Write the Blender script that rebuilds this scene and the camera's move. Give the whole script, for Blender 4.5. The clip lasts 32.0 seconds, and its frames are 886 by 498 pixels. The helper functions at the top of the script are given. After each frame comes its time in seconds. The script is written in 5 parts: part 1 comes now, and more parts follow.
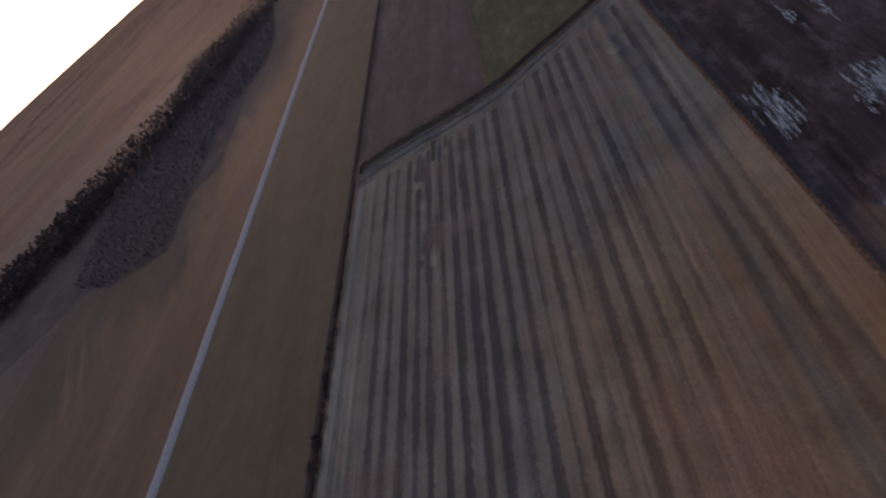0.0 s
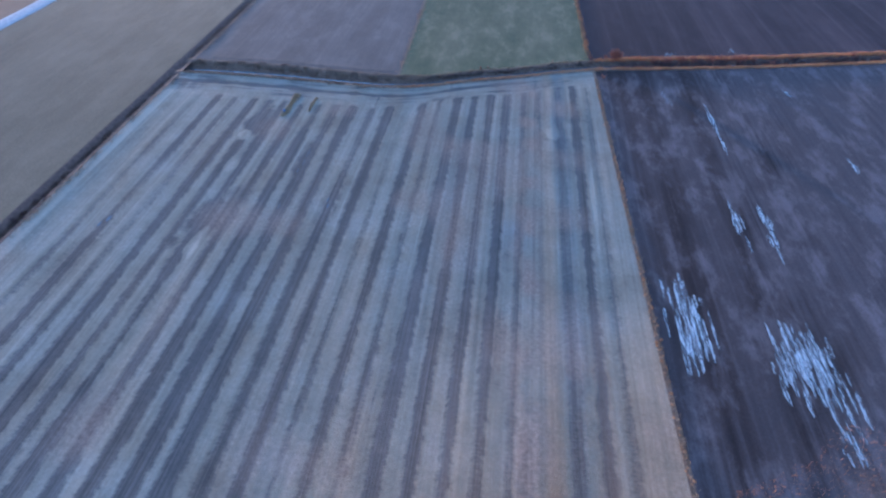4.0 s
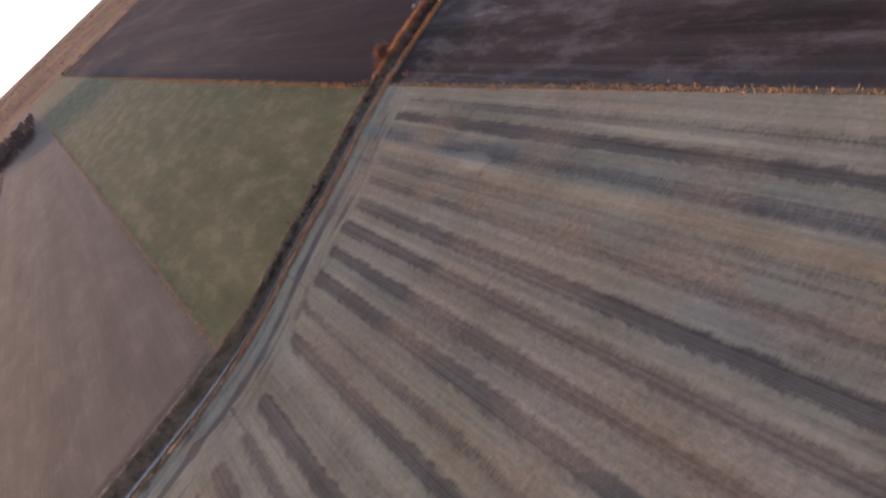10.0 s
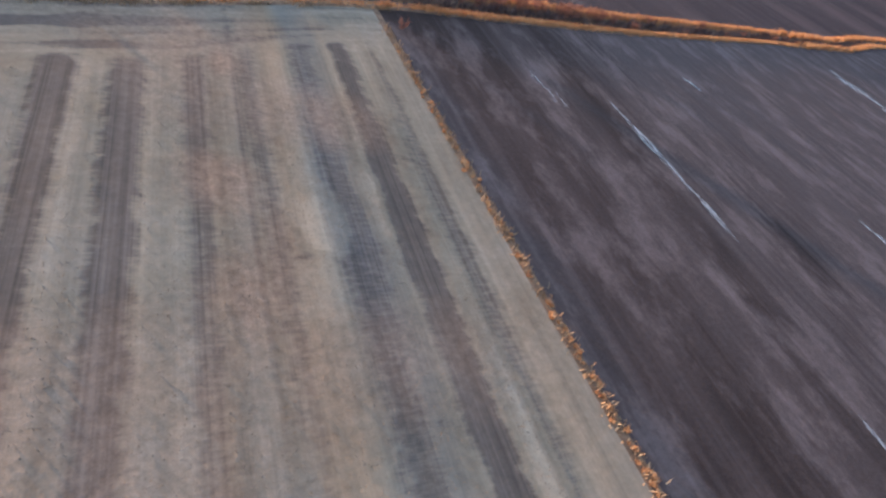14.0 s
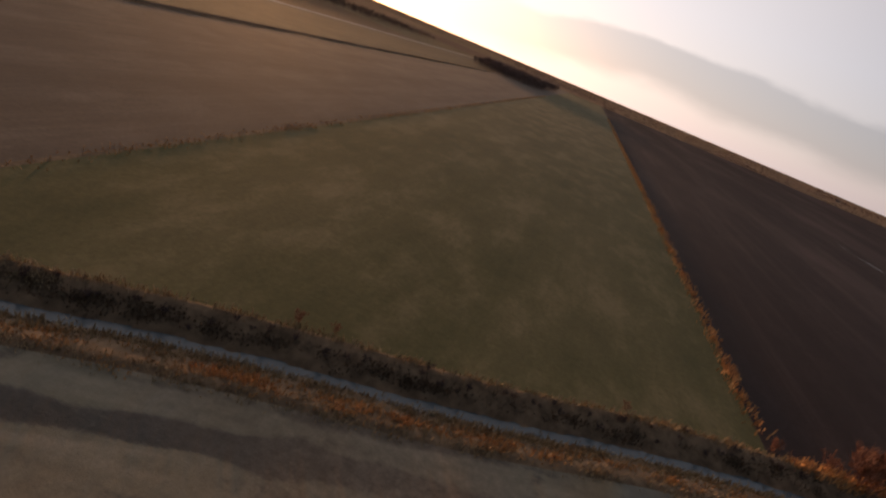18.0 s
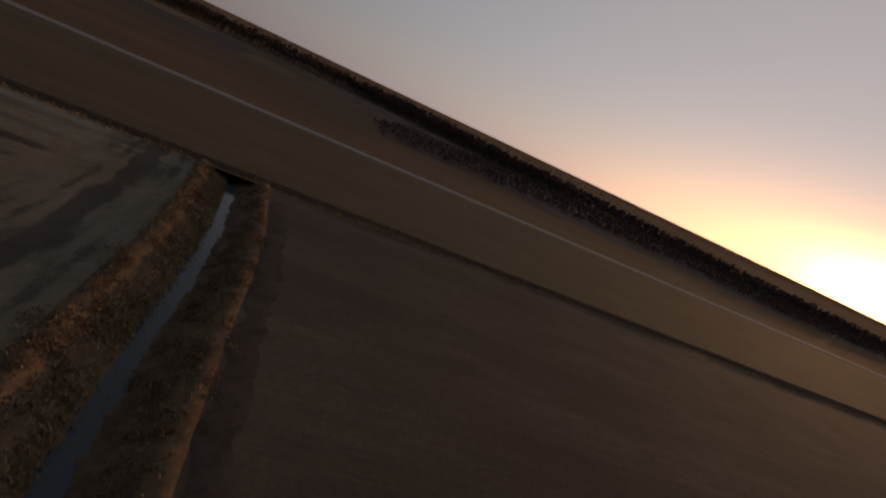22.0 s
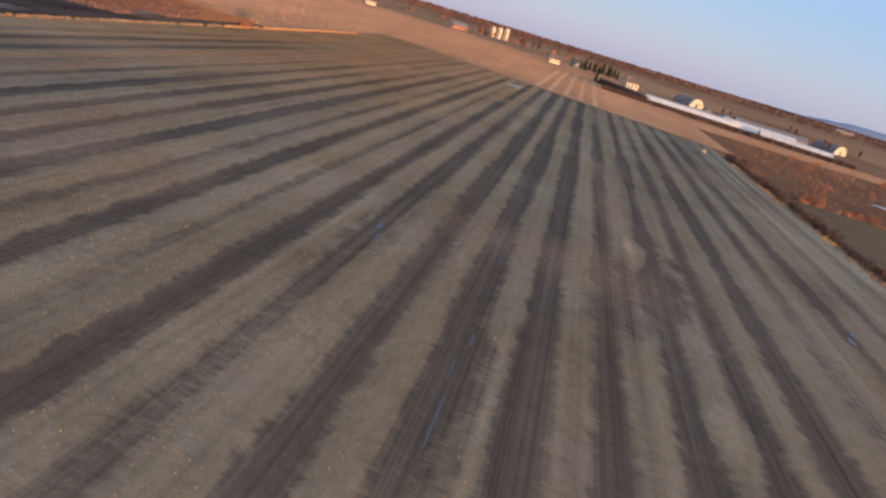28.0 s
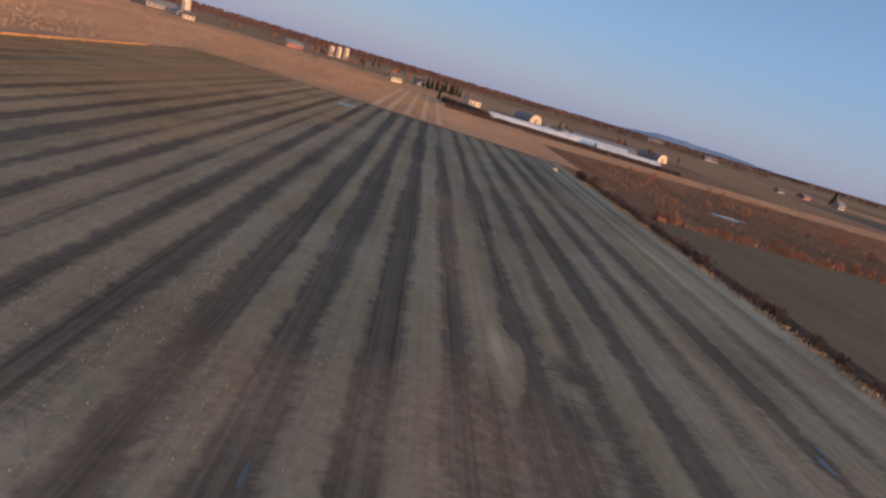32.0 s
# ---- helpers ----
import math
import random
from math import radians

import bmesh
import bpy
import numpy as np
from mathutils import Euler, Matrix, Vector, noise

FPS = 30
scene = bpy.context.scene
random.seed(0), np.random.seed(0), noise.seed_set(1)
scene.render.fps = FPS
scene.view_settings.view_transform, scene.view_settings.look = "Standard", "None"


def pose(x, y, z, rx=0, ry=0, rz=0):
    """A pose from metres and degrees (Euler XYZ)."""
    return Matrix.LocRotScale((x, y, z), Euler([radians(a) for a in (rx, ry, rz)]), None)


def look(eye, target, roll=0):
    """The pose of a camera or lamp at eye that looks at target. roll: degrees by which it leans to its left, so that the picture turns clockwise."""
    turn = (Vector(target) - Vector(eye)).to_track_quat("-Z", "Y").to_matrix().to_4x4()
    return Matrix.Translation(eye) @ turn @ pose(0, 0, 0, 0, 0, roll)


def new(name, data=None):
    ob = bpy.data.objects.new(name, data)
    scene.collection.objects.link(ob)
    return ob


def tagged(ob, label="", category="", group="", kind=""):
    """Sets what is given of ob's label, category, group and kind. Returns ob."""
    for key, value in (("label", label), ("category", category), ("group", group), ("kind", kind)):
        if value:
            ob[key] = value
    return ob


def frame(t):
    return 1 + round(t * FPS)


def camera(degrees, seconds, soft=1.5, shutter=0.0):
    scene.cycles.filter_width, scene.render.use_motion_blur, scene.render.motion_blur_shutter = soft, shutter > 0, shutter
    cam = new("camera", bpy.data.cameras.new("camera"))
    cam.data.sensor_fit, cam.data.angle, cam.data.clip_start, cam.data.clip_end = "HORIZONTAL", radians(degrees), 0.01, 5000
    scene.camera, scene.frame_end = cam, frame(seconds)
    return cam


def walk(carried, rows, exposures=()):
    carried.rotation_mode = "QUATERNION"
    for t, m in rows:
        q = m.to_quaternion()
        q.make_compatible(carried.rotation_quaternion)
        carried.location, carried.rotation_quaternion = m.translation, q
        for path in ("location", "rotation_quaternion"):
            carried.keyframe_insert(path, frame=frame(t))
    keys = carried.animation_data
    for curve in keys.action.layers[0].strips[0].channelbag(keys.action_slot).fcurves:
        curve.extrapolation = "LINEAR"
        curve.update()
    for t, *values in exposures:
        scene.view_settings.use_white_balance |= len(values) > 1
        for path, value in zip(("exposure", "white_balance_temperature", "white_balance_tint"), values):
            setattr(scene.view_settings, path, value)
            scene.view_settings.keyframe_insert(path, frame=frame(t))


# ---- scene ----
# ---- camera ----
cam = camera(79.3, 32.0, soft=2.4)
# seconds, eye, then yaw to the left of +y, pitch and roll in degrees
PATH = [
    (0, (-21.86, -187.87, 88.05), 27.26, -36.80, -42.69),
    (0.5, (-22.27, -181.62, 84.17), 23.67, -41.27, -23.77),
    (1, (-22.99, -176.98, 81.62), 20.98, -43.07, -18.34),
    (1.5, (-24.29, -172.75, 79.36), 15.67, -44.03, -9.86),
    (2, (-25.30, -168.29, 77.42), 13.36, -44.38, -6.36),
    (2.5, (-26.07, -163.48, 75.26), 10.08, -44.53, -4.11),
    (3, (-26.82, -158.67, 72.78), 8.68, -44.29, -3.57),
    (3.5, (-27.46, -153.80, 70.48), 6.28, -44.10, -0.04),
    (5.5, (-33.26, -133.85, 60.28), 6.14, -43.40, 9.13),
    (6, (-34.16, -128.52, 58.36), 7.56, -43.86, 9.17),
    (6.5, (-35.88, -123.64, 55.80), 8.95, -43.81, 8.97),
    (7, (-37.34, -118.33, 53.46), 12.33, -43.99, -2.79),
    (7.5, (-38.88, -113.19, 51.44), 13.03, -43.38, -21.81),
    (8, (-39.93, -108.33, 49.17), 10.36, -42.37, -31.17),
    (8.5, (-40.98, -103.33, 47.31), 7.41, -42.16, -33.46),
    (9, (-41.20, -98.29, 44.97), 2.53, -41.74, -36.03),
    (9.5, (-40.10, -93.24, 42.17), -3.55, -39.66, -47.77),
    (10, (-38.92, -88.91, 39.79), -14.23, -38.40, -43.91),
    (10.5, (-37.14, -84.71, 37.92), -24.40, -35.43, -19.38),
    (11, (-34.93, -80.70, 35.88), -30.51, -30.89, -6.71),
    (11.5, (-32.69, -76.71, 34.19), -34.23, -35.83, -2.38),
    (12, (-30.65, -73.25, 31.95), -37.83, -39.91, 3.65),
    (12.5, (-28.56, -69.74, 29.88), -38.44, -39.66, 6.40),
    (13, (-26.50, -66.07, 27.79), -38.56, -37.92, 7.61),
    (13.5, (-24.55, -62.57, 25.72), -39.17, -38.89, 17.73),
    (14, (-22.79, -58.83, 23.57), -36.97, -40.01, 25.94),
    (14.5, (-21.45, -55.19, 21.43), -31.11, -33.39, 20.95),
    (16.5, (-20.32, -38.94, 18.65), -13.14, -21.86, 22.35),
    (17, (-20.97, -35.21, 18.34), -3.14, -14.22, 20.16),
    (17.5, (-22.00, -31.68, 18.11), 3.42, -17.65, 21.18),
    (18, (-23.35, -28.54, 17.79), 9.01, -20.95, 22.91),
    (18.5, (-25.31, -25.27, 16.94), 14.35, -20.32, 23.84),
    (19, (-27.00, -22.54, 16.40), 26.08, -13.57, 21.23),
    (19.5, (-28.86, -20.25, 16.58), 33.87, -11.13, 19.82),
    (20, (-31.55, -18.30, 17.06), 42.68, -15.46, 20.51),
    (20.5, (-35.77, -16.57, 17.44), 47.95, -15.02, 17.95),
    (21, (-39.42, -14.83, 16.92), 52.49, -13.05, 22.24),
    (21.5, (-42.27, -13.17, 17.12), 62.51, -13.42, 22.97),
    (22, (-46.01, -12.40, 17.04), 72.60, -13.10, 25.42),
    (22.5, (-49.82, -12.13, 17.19), 82.01, -13.19, 25.92),
    (23, (-53.33, -12.51, 17.29), 92.65, -13.65, 26.51),
    (23.5, (-57.84, -13.39, 16.40), 101.42, -13.67, 27.17),
    (24, (-60.93, -14.58, 16.42), 110.72, -13.89, 27.34),
    (24.5, (-63.75, -16.13, 16.43), 120.86, -14.17, 27.18),
    (25, (-65.98, -17.83, 16.86), 131.64, -14.23, 27.81),
    (25.5, (-67.95, -20.20, 16.98), 142.60, -14.24, 28.20),
    (26, (-70.08, -22.43, 16.49), 152.67, -14.16, 28.64),
    (26.5, (-71.13, -25.72, 16.38), 163.47, -14.20, 28.43),
    (28.5, (-67.61, -39.00, 15.06), 204.25, -27.19, 0.58),
    (29, (-66.92, -43.34, 14.04), 209.59, -26.60, -25.48),
    (29.5, (-67.03, -44.17, 13.03), 192.17, -16.13, -18.74),
    (30, (-67.72, -46.84, 13.09), 180.80, -11.68, -8.46),
    (30.5, (-68.60, -49.41, 13.53), 174.84, -14.93, -1.66),
    (31, (-69.40, -51.43, 14.11), 172.77, -14.92, 4.84),
    (31.5, (-70.40, -54.95, 13.74), 171.23, -15.54, 11.61),
    (32, (-70.63, -57.05, 14.40), 173.99, -17.48, 16.35),
]


def heading(eye, yaw, pitch, roll):
    a, b = radians(yaw), radians(pitch)
    way = Vector((-math.sin(a) * math.cos(b), math.cos(a) * math.cos(b), math.sin(b)))
    return look(eye, Vector(eye) + way * 10, roll)


EXPOSURES = [
    (0.0, -0.72, 5000, 16),
    (0.5, 0.40, 4500, 10),
    (1.0, 0.80, 3850, 8),
    (2.0, 1.05, 3600, 6),
    (3.5, 1.20, 3600, 6),
    (5.5, 1.10, 4100, 14),
    (6.5, 1.10, 4500, 14),
    (9.0, 1.02, 5550, 18),
    (10.0, 0.80, 5550, 14),
    (11.0, 1.25, 5100, 12),
    (14.5, 1.35, 5050, 7),
    (16.5, 0.48, 6500, 14),
    (17.0, 0.24, 6700, 14),
    (18.0, -0.68, 7000, 16),
    (19.0, -0.90, 7200, 16),
    (20.0, -2.00, 7200, 14),
    (21.5, -1.95, 7000, 14),
    (22.0, -1.85, 6800, 14),
    (23.0, -1.22, 5900, 9),
    (24.5, -0.48, 5150, 3),
    (26.5, 0.1, 4950, 3),
    (28.5, 0.56, 5900, 10),
    (30.0, 0.03, 5420, 8),
    (32.0, 0.05, 5400, 7),
]
walk(cam, [(t, heading(eye, yaw, pitch, roll)) for t, eye, yaw, pitch, roll in PATH], EXPOSURES)

# ---- world and sun ----
SUN_AZ, SUN_EL = 35.0, 1.3  # degrees to the left of +y, and above the horizon
az, el = radians(SUN_AZ), radians(SUN_EL)
sun_way = Vector((-math.sin(az) * math.cos(el), math.cos(az) * math.cos(el), math.sin(el)))
world = bpy.data.worlds.new("dusk_sky")
scene.world = world
world.use_nodes = True
wn, wl = world.node_tree.nodes, world.node_tree.links
wn.clear()


def wnode(kind, **settings):
    x = wn.new(kind)
    for key, v in settings.items():
        if key == "operation":
            x.operation = v
        else:
            x.inputs[int(key[1:])].default_value = v
    return x


def wmath(op, a, c=None):
    x = wnode("ShaderNodeMath", operation=op)
    for k, v in enumerate((a, c)):
        if v is None:
            continue
        if isinstance(v, (int, float)):
            x.inputs[k].default_value = v
        else:
            wl.new(v, x.inputs[k])
    return x.outputs[0]


def wscale(colour, fac):
    x = wnode("ShaderNodeVectorMath", operation="SCALE")
    if isinstance(colour, tuple):
        x.inputs[0].default_value = colour
    else:
        wl.new(colour, x.inputs[0])
    if isinstance(fac, (int, float)):
        x.inputs["Scale"].default_value = fac
    else:
        wl.new(fac, x.inputs["Scale"])
    return x.outputs[0]


def wadd(a, c):
    x = wnode("ShaderNodeVectorMath", operation="ADD")
    wl.new(a, x.inputs[0])
    wl.new(c, x.inputs[1])
    return x.outputs[0]


w_sky = wn.new("ShaderNodeTexSky")
w_sky.sky_type = "NISHITA"
w_sky.sun_disc = False
w_sky.sun_elevation = el
w_sky.sun_rotation = -az
w_sky.altitude, w_sky.air_density, w_sky.dust_density, w_sky.ozone_density = 60, 1.0, 0.4, 2.0
w_co = wn.new("ShaderNodeTexCoord").outputs["Generated"]
w_sep = wn.new("ShaderNodeSeparateXYZ")
wl.new(w_co, w_sep.inputs[0])
height = wmath("MAXIMUM", w_sep.outputs[2], 0.0)
w_dot = wnode("ShaderNodeVectorMath", operation="DOT_PRODUCT")
wl.new(w_co, w_dot.inputs[0])
w_dot.inputs[1].default_value = sun_way
near = wmath("MAXIMUM", w_dot.outputs["Value"], 0.0)
# twilight dome: pale lavender at the horizon, blue above
w_rp = wn.new("ShaderNodeValToRGB")
for k, (p, c) in enumerate(((0.0, (4.1, 4.25, 5.2)), (0.05, (4.0, 4.5, 5.6)), (0.16, (3.3, 4.4, 6.2)), (0.42, (1.75, 2.3, 3.3)), (1.0, (0.85, 1.1, 1.65)))):
    if k > 1:
        w_rp.color_ramp.elements.new(p)
    w_rp.color_ramp.elements[k].position, w_rp.color_ramp.elements[k].color = p, (*(v / 10 for v in c), 1)
wl.new(height, w_rp.inputs["Fac"])
dome = wscale(w_rp.outputs["Color"], 10.0)
# the western glow, wide and pink, then orange low down, then the bright aureole
low = wmath("POWER", 2.718, wmath("MULTIPLY", height, -9.0))
# the aureole lies flat along the horizon
w_flat = wnode("ShaderNodeVectorMath", operation="MULTIPLY")
wl.new(w_co, w_flat.inputs[0])
w_flat.inputs[1].default_value = (1.0, 1.0, 2.1)
w_unit = wnode("ShaderNodeVectorMath", operation="NORMALIZE")
wl.new(w_flat.outputs[0], w_unit.inputs[0])
w_fd = wnode("ShaderNodeVectorMath", operation="DOT_PRODUCT")
wl.new(w_unit.outputs[0], w_fd.inputs[0])
w_fd.inputs[1].default_value = Vector((sun_way.x, sun_way.y, sun_way.z * 2.1 + 0.02)).normalized()
flat = wmath("MAXIMUM", w_fd.outputs["Value"], 0.0)
for colour, power, hug in (((19.5, 17.4, 16.2), 1.5, False), ((26.0, 12.5, 4.0), 9.0, True), ((66.0, 27.5, 6.0), 20.0, True), ((70.0, 27.0, 4.5), 80.0, True), ((330.0, 215.0, 84.0), 250.0, True)):
    f = wmath("POWER", flat if hug else near, power)
    if hug:
        f = wmath("MULTIPLY", f, low)
    dome = wadd(dome, wscale(colour, f))
# thin cloud bank low over the horizon
w_map = wn.new("ShaderNodeMapping")
w_map.inputs["Scale"].default_value = (2.6, 2.6, 7.0)
wl.new(w_co, w_map.inputs["Vector"])
w_no = wn.new("ShaderNodeTexNoise")
w_no.inputs["Scale"].default_value, w_no.inputs["Detail"].default_value = 1.6, 5
wl.new(w_map.outputs["Vector"], w_no.inputs["Vector"])
ragged = wmath("MULTIPLY", wmath("SUBTRACT", w_no.outputs["Fac"], 0.5), 0.07)


def wstep(value, a, c):
    x = wn.new("ShaderNodeMapRange")
    x.interpolation_type = "SMOOTHSTEP"
    x.inputs["From Min"].default_value, x.inputs["From Max"].default_value = a, c
    wl.new(value, x.inputs["Value"])
    return x.outputs["Result"]


w_cd = wnode("ShaderNodeVectorMath", operation="DOT_PRODUCT")
wl.new(w_co, w_cd.inputs[0])
w_cd.inputs[1].default_value = (0.42, 0.9, 0.08)
bank = wstep(wmath("POWER", wmath("MAXIMUM", w_cd.outputs["Value"], 0.0), 2.0), 0.4, 0.9)
lift = wmath("ADD", wmath("ADD", height, ragged), wmath("MULTIPLY", wmath("SUBTRACT", 1.0, bank), 0.05))
layer = wmath("MULTIPLY", wstep(lift, 0.022, 0.055), wmath("SUBTRACT", 1.0, wstep(lift, 0.104, 0.118)))
cloud = wmath("MULTIPLY", wmath("MULTIPLY", layer, bank), 0.36)
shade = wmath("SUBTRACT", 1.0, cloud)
dome = wadd(wscale(dome, shade), wscale((2.4, 2.9, 4.2), cloud))
dome = wadd(dome, wscale(w_sky.outputs["Color"], 1.2))
w_bg = wn.new("ShaderNodeBackground")
w_bg.inputs["Strength"].default_value = 0.073
w_out = wn.new("ShaderNodeOutputWorld")
wl.new(dome, w_bg.inputs["Color"])
wl.new(w_bg.outputs["Background"], w_out.inputs["Surface"])

sun_data = bpy.data.lights.new("sun", "SUN")
sun_data.energy, sun_data.angle, sun_data.color = 5.0, radians(0.6), (1.0, 0.5, 0.2)
sun = new("sun", sun_data)
sun.matrix_world = look((sun_way + Vector((0, 0, 0.02))) * 400, (0, 0, 0))

# ---- materials ----


def tree_of(name, rough=0.9, metal=0.0, spec=0.2):
    m = bpy.data.materials.new(name)
    m.use_nodes = True
    n, l = m.node_tree.nodes, m.node_tree.links
    b = n["Principled BSDF"]
    b.inputs["Roughness"].default_value = rough
    b.inputs["Metallic"].default_value = metal
    b.inputs["Specular IOR Level"].default_value = spec
    return m, n, l, b


def noise_of(n, l, vec, scale, detail=5, rough=0.6, stretch=None):
    if stretch:
        mp = n.new("ShaderNodeMapping")
        mp.inputs["Scale"].default_value = stretch
        l.new(vec, mp.inputs["Vector"])
        vec = mp.outputs["Vector"]
    t = n.new("ShaderNodeTexNoise")
    t.inputs["Scale"].default_value = scale
    t.inputs["Detail"].default_value = detail
    t.inputs["Roughness"].default_value = rough
    l.new(vec, t.inputs["Vector"])
    return t.outputs["Fac"]


def ramp_of(n, l, fac, stops):
    r = n.new("ShaderNodeValToRGB")
    e = r.color_ramp.elements
    while len(e) < len(stops):
        e.new(0.5)
    for k, (p, c) in enumerate(stops):
        e[k].position, e[k].color = p, (*c, 1) if len(c) == 3 else c
    l.new(fac, r.inputs["Fac"])
    return r.outputs["Color"]


def grey(v):
    return (v, v, v)


def mix_of(n, l, fac, a, b, mode="MIX"):
    x = n.new("ShaderNodeMix")
    x.data_type, x.blend_type = "RGBA", mode
    for key, v in (("Factor", fac), ("A", a), ("B", b)):
        if isinstance(v, (int, float)):
            x.inputs[key].default_value = v
        elif isinstance(v, tuple):
            x.inputs[key].default_value = (*v, 1)
        else:
            l.new(v, x.inputs[key])
    return x.outputs["Result"]


def bump_of(n, l, b, height, strength=0.5, dist=0.05, normal=None):
    x = n.new("ShaderNodeBump")
    x.inputs["Strength"].default_value, x.inputs["Distance"].default_value = strength, dist
    l.new(height, x.inputs["Height"])
    if normal:
        l.new(normal, x.inputs["Normal"])
    l.new(x.outputs["Normal"], b.inputs["Normal"])


def clods(n, l, co, amount, scale=1.6):
    """A normal scattered by clods and stalks, which catch low sun at any distance."""
    t = n.new("ShaderNodeTexNoise")
    t.inputs["Scale"].default_value, t.inputs["Detail"].default_value, t.inputs["Roughness"].default_value = scale, 4, 0.8
    l.new(co, t.inputs["Vector"])
    x = n.new("ShaderNodeVectorMath")
    x.operation = "SUBTRACT"
    l.new(t.outputs["Color"], x.inputs[0])
    x.inputs[1].default_value = (0.5, 0.5, 0.5)
    y = n.new("ShaderNodeVectorMath")
    y.operation = "SCALE"
    l.new(x.outputs[0], y.inputs[0])
    if isinstance(amount, (int, float)):
        y.inputs["Scale"].default_value = amount * 2
    else:
        l.new(amount, y.inputs["Scale"])
    z = n.new("ShaderNodeVectorMath")
    z.operation = "ADD"
    l.new(y.outputs[0], z.inputs[0])
    l.new(n.new("ShaderNodeNewGeometry").outputs["Normal"], z.inputs[1])
    w = n.new("ShaderNodeVectorMath")
    w.operation = "NORMALIZE"
    l.new(z.outputs[0], w.inputs[0])
    return w.outputs[0]


def tongue2(n, l, co, sep, uneven):
    """How far a place lies into the sun-tinted south-eastern ground, with an uneven edge."""
    south, a, b = n.new("ShaderNodeMapRange"), n.new("ShaderNodeMath"), n.new("ShaderNodeMath")
    south.inputs["From Min"].default_value, south.inputs["From Max"].default_value, south.inputs["To Max"].default_value = -84.0, -140.0, 90.0
    l.new(sep.outputs[1], south.inputs["Value"])
    near = n.new("ShaderNodeMath")
    near.operation, near.inputs[1].default_value = "MINIMUM", 60.0
    l.new(sep.outputs[0], near.inputs[0])
    a.operation, a.inputs[1].default_value = "MULTIPLY_ADD", 60.0
    l.new(uneven, a.inputs[0])
    l.new(south.outputs["Result"], a.inputs[2])
    b.operation = "ADD"
    l.new(a.outputs[0], b.inputs[0])
    l.new(near.outputs[0], b.inputs[1])
    return b.outputs[0]


def soil(name, dark, mid, light, line=0.9, long=0.02, patch=0.02, patch_amount=0.6, spec=0.15, mottle=0.0, relief=0.12, rough=0.3, tight=1.0, clod=14.0, dry=None):
    """Tilled or grown field: rows along y, blotches at two scales, grain."""
    m, n, l, b = tree_of(name, 0.95, 0, spec)
    co = n.new("ShaderNodeTexCoord").outputs["Object"]
    rows = noise_of(n, l, co, 1.0, 6, 0.65, (line, long, 1))
    wide = noise_of(n, l, co, 1.0, 4, 0.6, (line * 0.11, long * 0.35, 1))
    blot = noise_of(n, l, co, patch * 1.6, 6, 0.6, (1, 0.3, 1))
    grain = noise_of(n, l, co, 2.2, 8, 0.75)
    c = ramp_of(n, l, rows, [(0.5 - 0.2 * tight, dark), (0.52, mid), (0.5 + 0.24 * tight, light)])
    c2 = ramp_of(n, l, wide, [(0.5 - 0.18 * tight, dark), (0.5, mid), (0.5 + 0.18 * tight, light)])
    c = mix_of(n, l, 0.55, c, c2)
    c3 = ramp_of(n, l, blot, [(0.5 - 0.15 * tight, dark), (0.5, mid), (0.5 + 0.16 * tight, light)])
    c = mix_of(n, l, patch_amount * 0.6, c, c3)
    crust = None
    if dry:
        # drier, paler crust away from the wet edge, in long uneven tongues
        sep, tongue, mr = n.new("ShaderNodeSeparateXYZ"), n.new("ShaderNodeMath"), n.new("ShaderNodeMapRange")
        l.new(co, sep.inputs[0])
        tongue.operation = "MULTIPLY_ADD"
        l.new(mix_of(n, l, 0.3, noise_of(n, l, co, 1.0, 6, 0.6, (0.085, 0.035, 1)), rows), tongue.inputs[0])
        tongue.inputs[1].default_value = 130.0
        south, sum2 = n.new("ShaderNodeMapRange"), n.new("ShaderNodeMath")
        south.inputs["From Min"].default_value, south.inputs["From Max"].default_value, south.inputs["To Max"].default_value = -98.0, -150.0, 55.0
        l.new(sep.outputs[1], south.inputs["Value"])
        l.new(sep.outputs[0], sum2.inputs[0])
        l.new(south.outputs["Result"], sum2.inputs[1])
        l.new(sum2.outputs[0], tongue.inputs[2])
        mr.interpolation_type = "SMOOTHSTEP"
        mr.inputs["From Min"].default_value, mr.inputs["From Max"].default_value = dry[0] + 65, dry[1] + 65
        l.new(tongue.outputs[0], mr.inputs["Value"])
        crust = mr.outputs["Result"]
        c = mix_of(n, l, crust, c, mix_of(n, l, rows, tuple(0.3 * v for v in light), light))
        # the southern part's rusty tint is low sun painted into the soil
        rust = n.new("ShaderNodeMapRange")
        rust.interpolation_type = "SMOOTHSTEP"
        rust.inputs["From Min"].default_value, rust.inputs["From Max"].default_value = dry[0] + 74, dry[1] + 66
        l.new(tongue2(n, l, co, sep, noise_of(n, l, co, 1.0, 5, 0.6, (0.06, 0.03, 1))), rust.inputs["Value"])
        rusty = rust.outputs["Result"]
        c = mix_of(n, l, rusty, c, ramp_of(n, l, rows, [(0.3, (0.08, 0.057, 0.045)), (0.5, (0.15, 0.105, 0.08)), (0.7, (0.2, 0.145, 0.11))]))
    if mottle:
        spots = noise_of(n, l, co, 0.16, 7, 0.7, (1, 0.45, 1))
        c = mix_of(n, l, mottle, c, ramp_of(n, l, spots, [(0.34, dark), (0.5, mid), (0.62, light)]))
    c = mix_of(n, l, 0.55, c, ramp_of(n, l, grain, [(0.25, grey(0.3)), (0.75, grey(0.8))]), "OVERLAY")
    l.new(c, b.inputs["Base Color"])
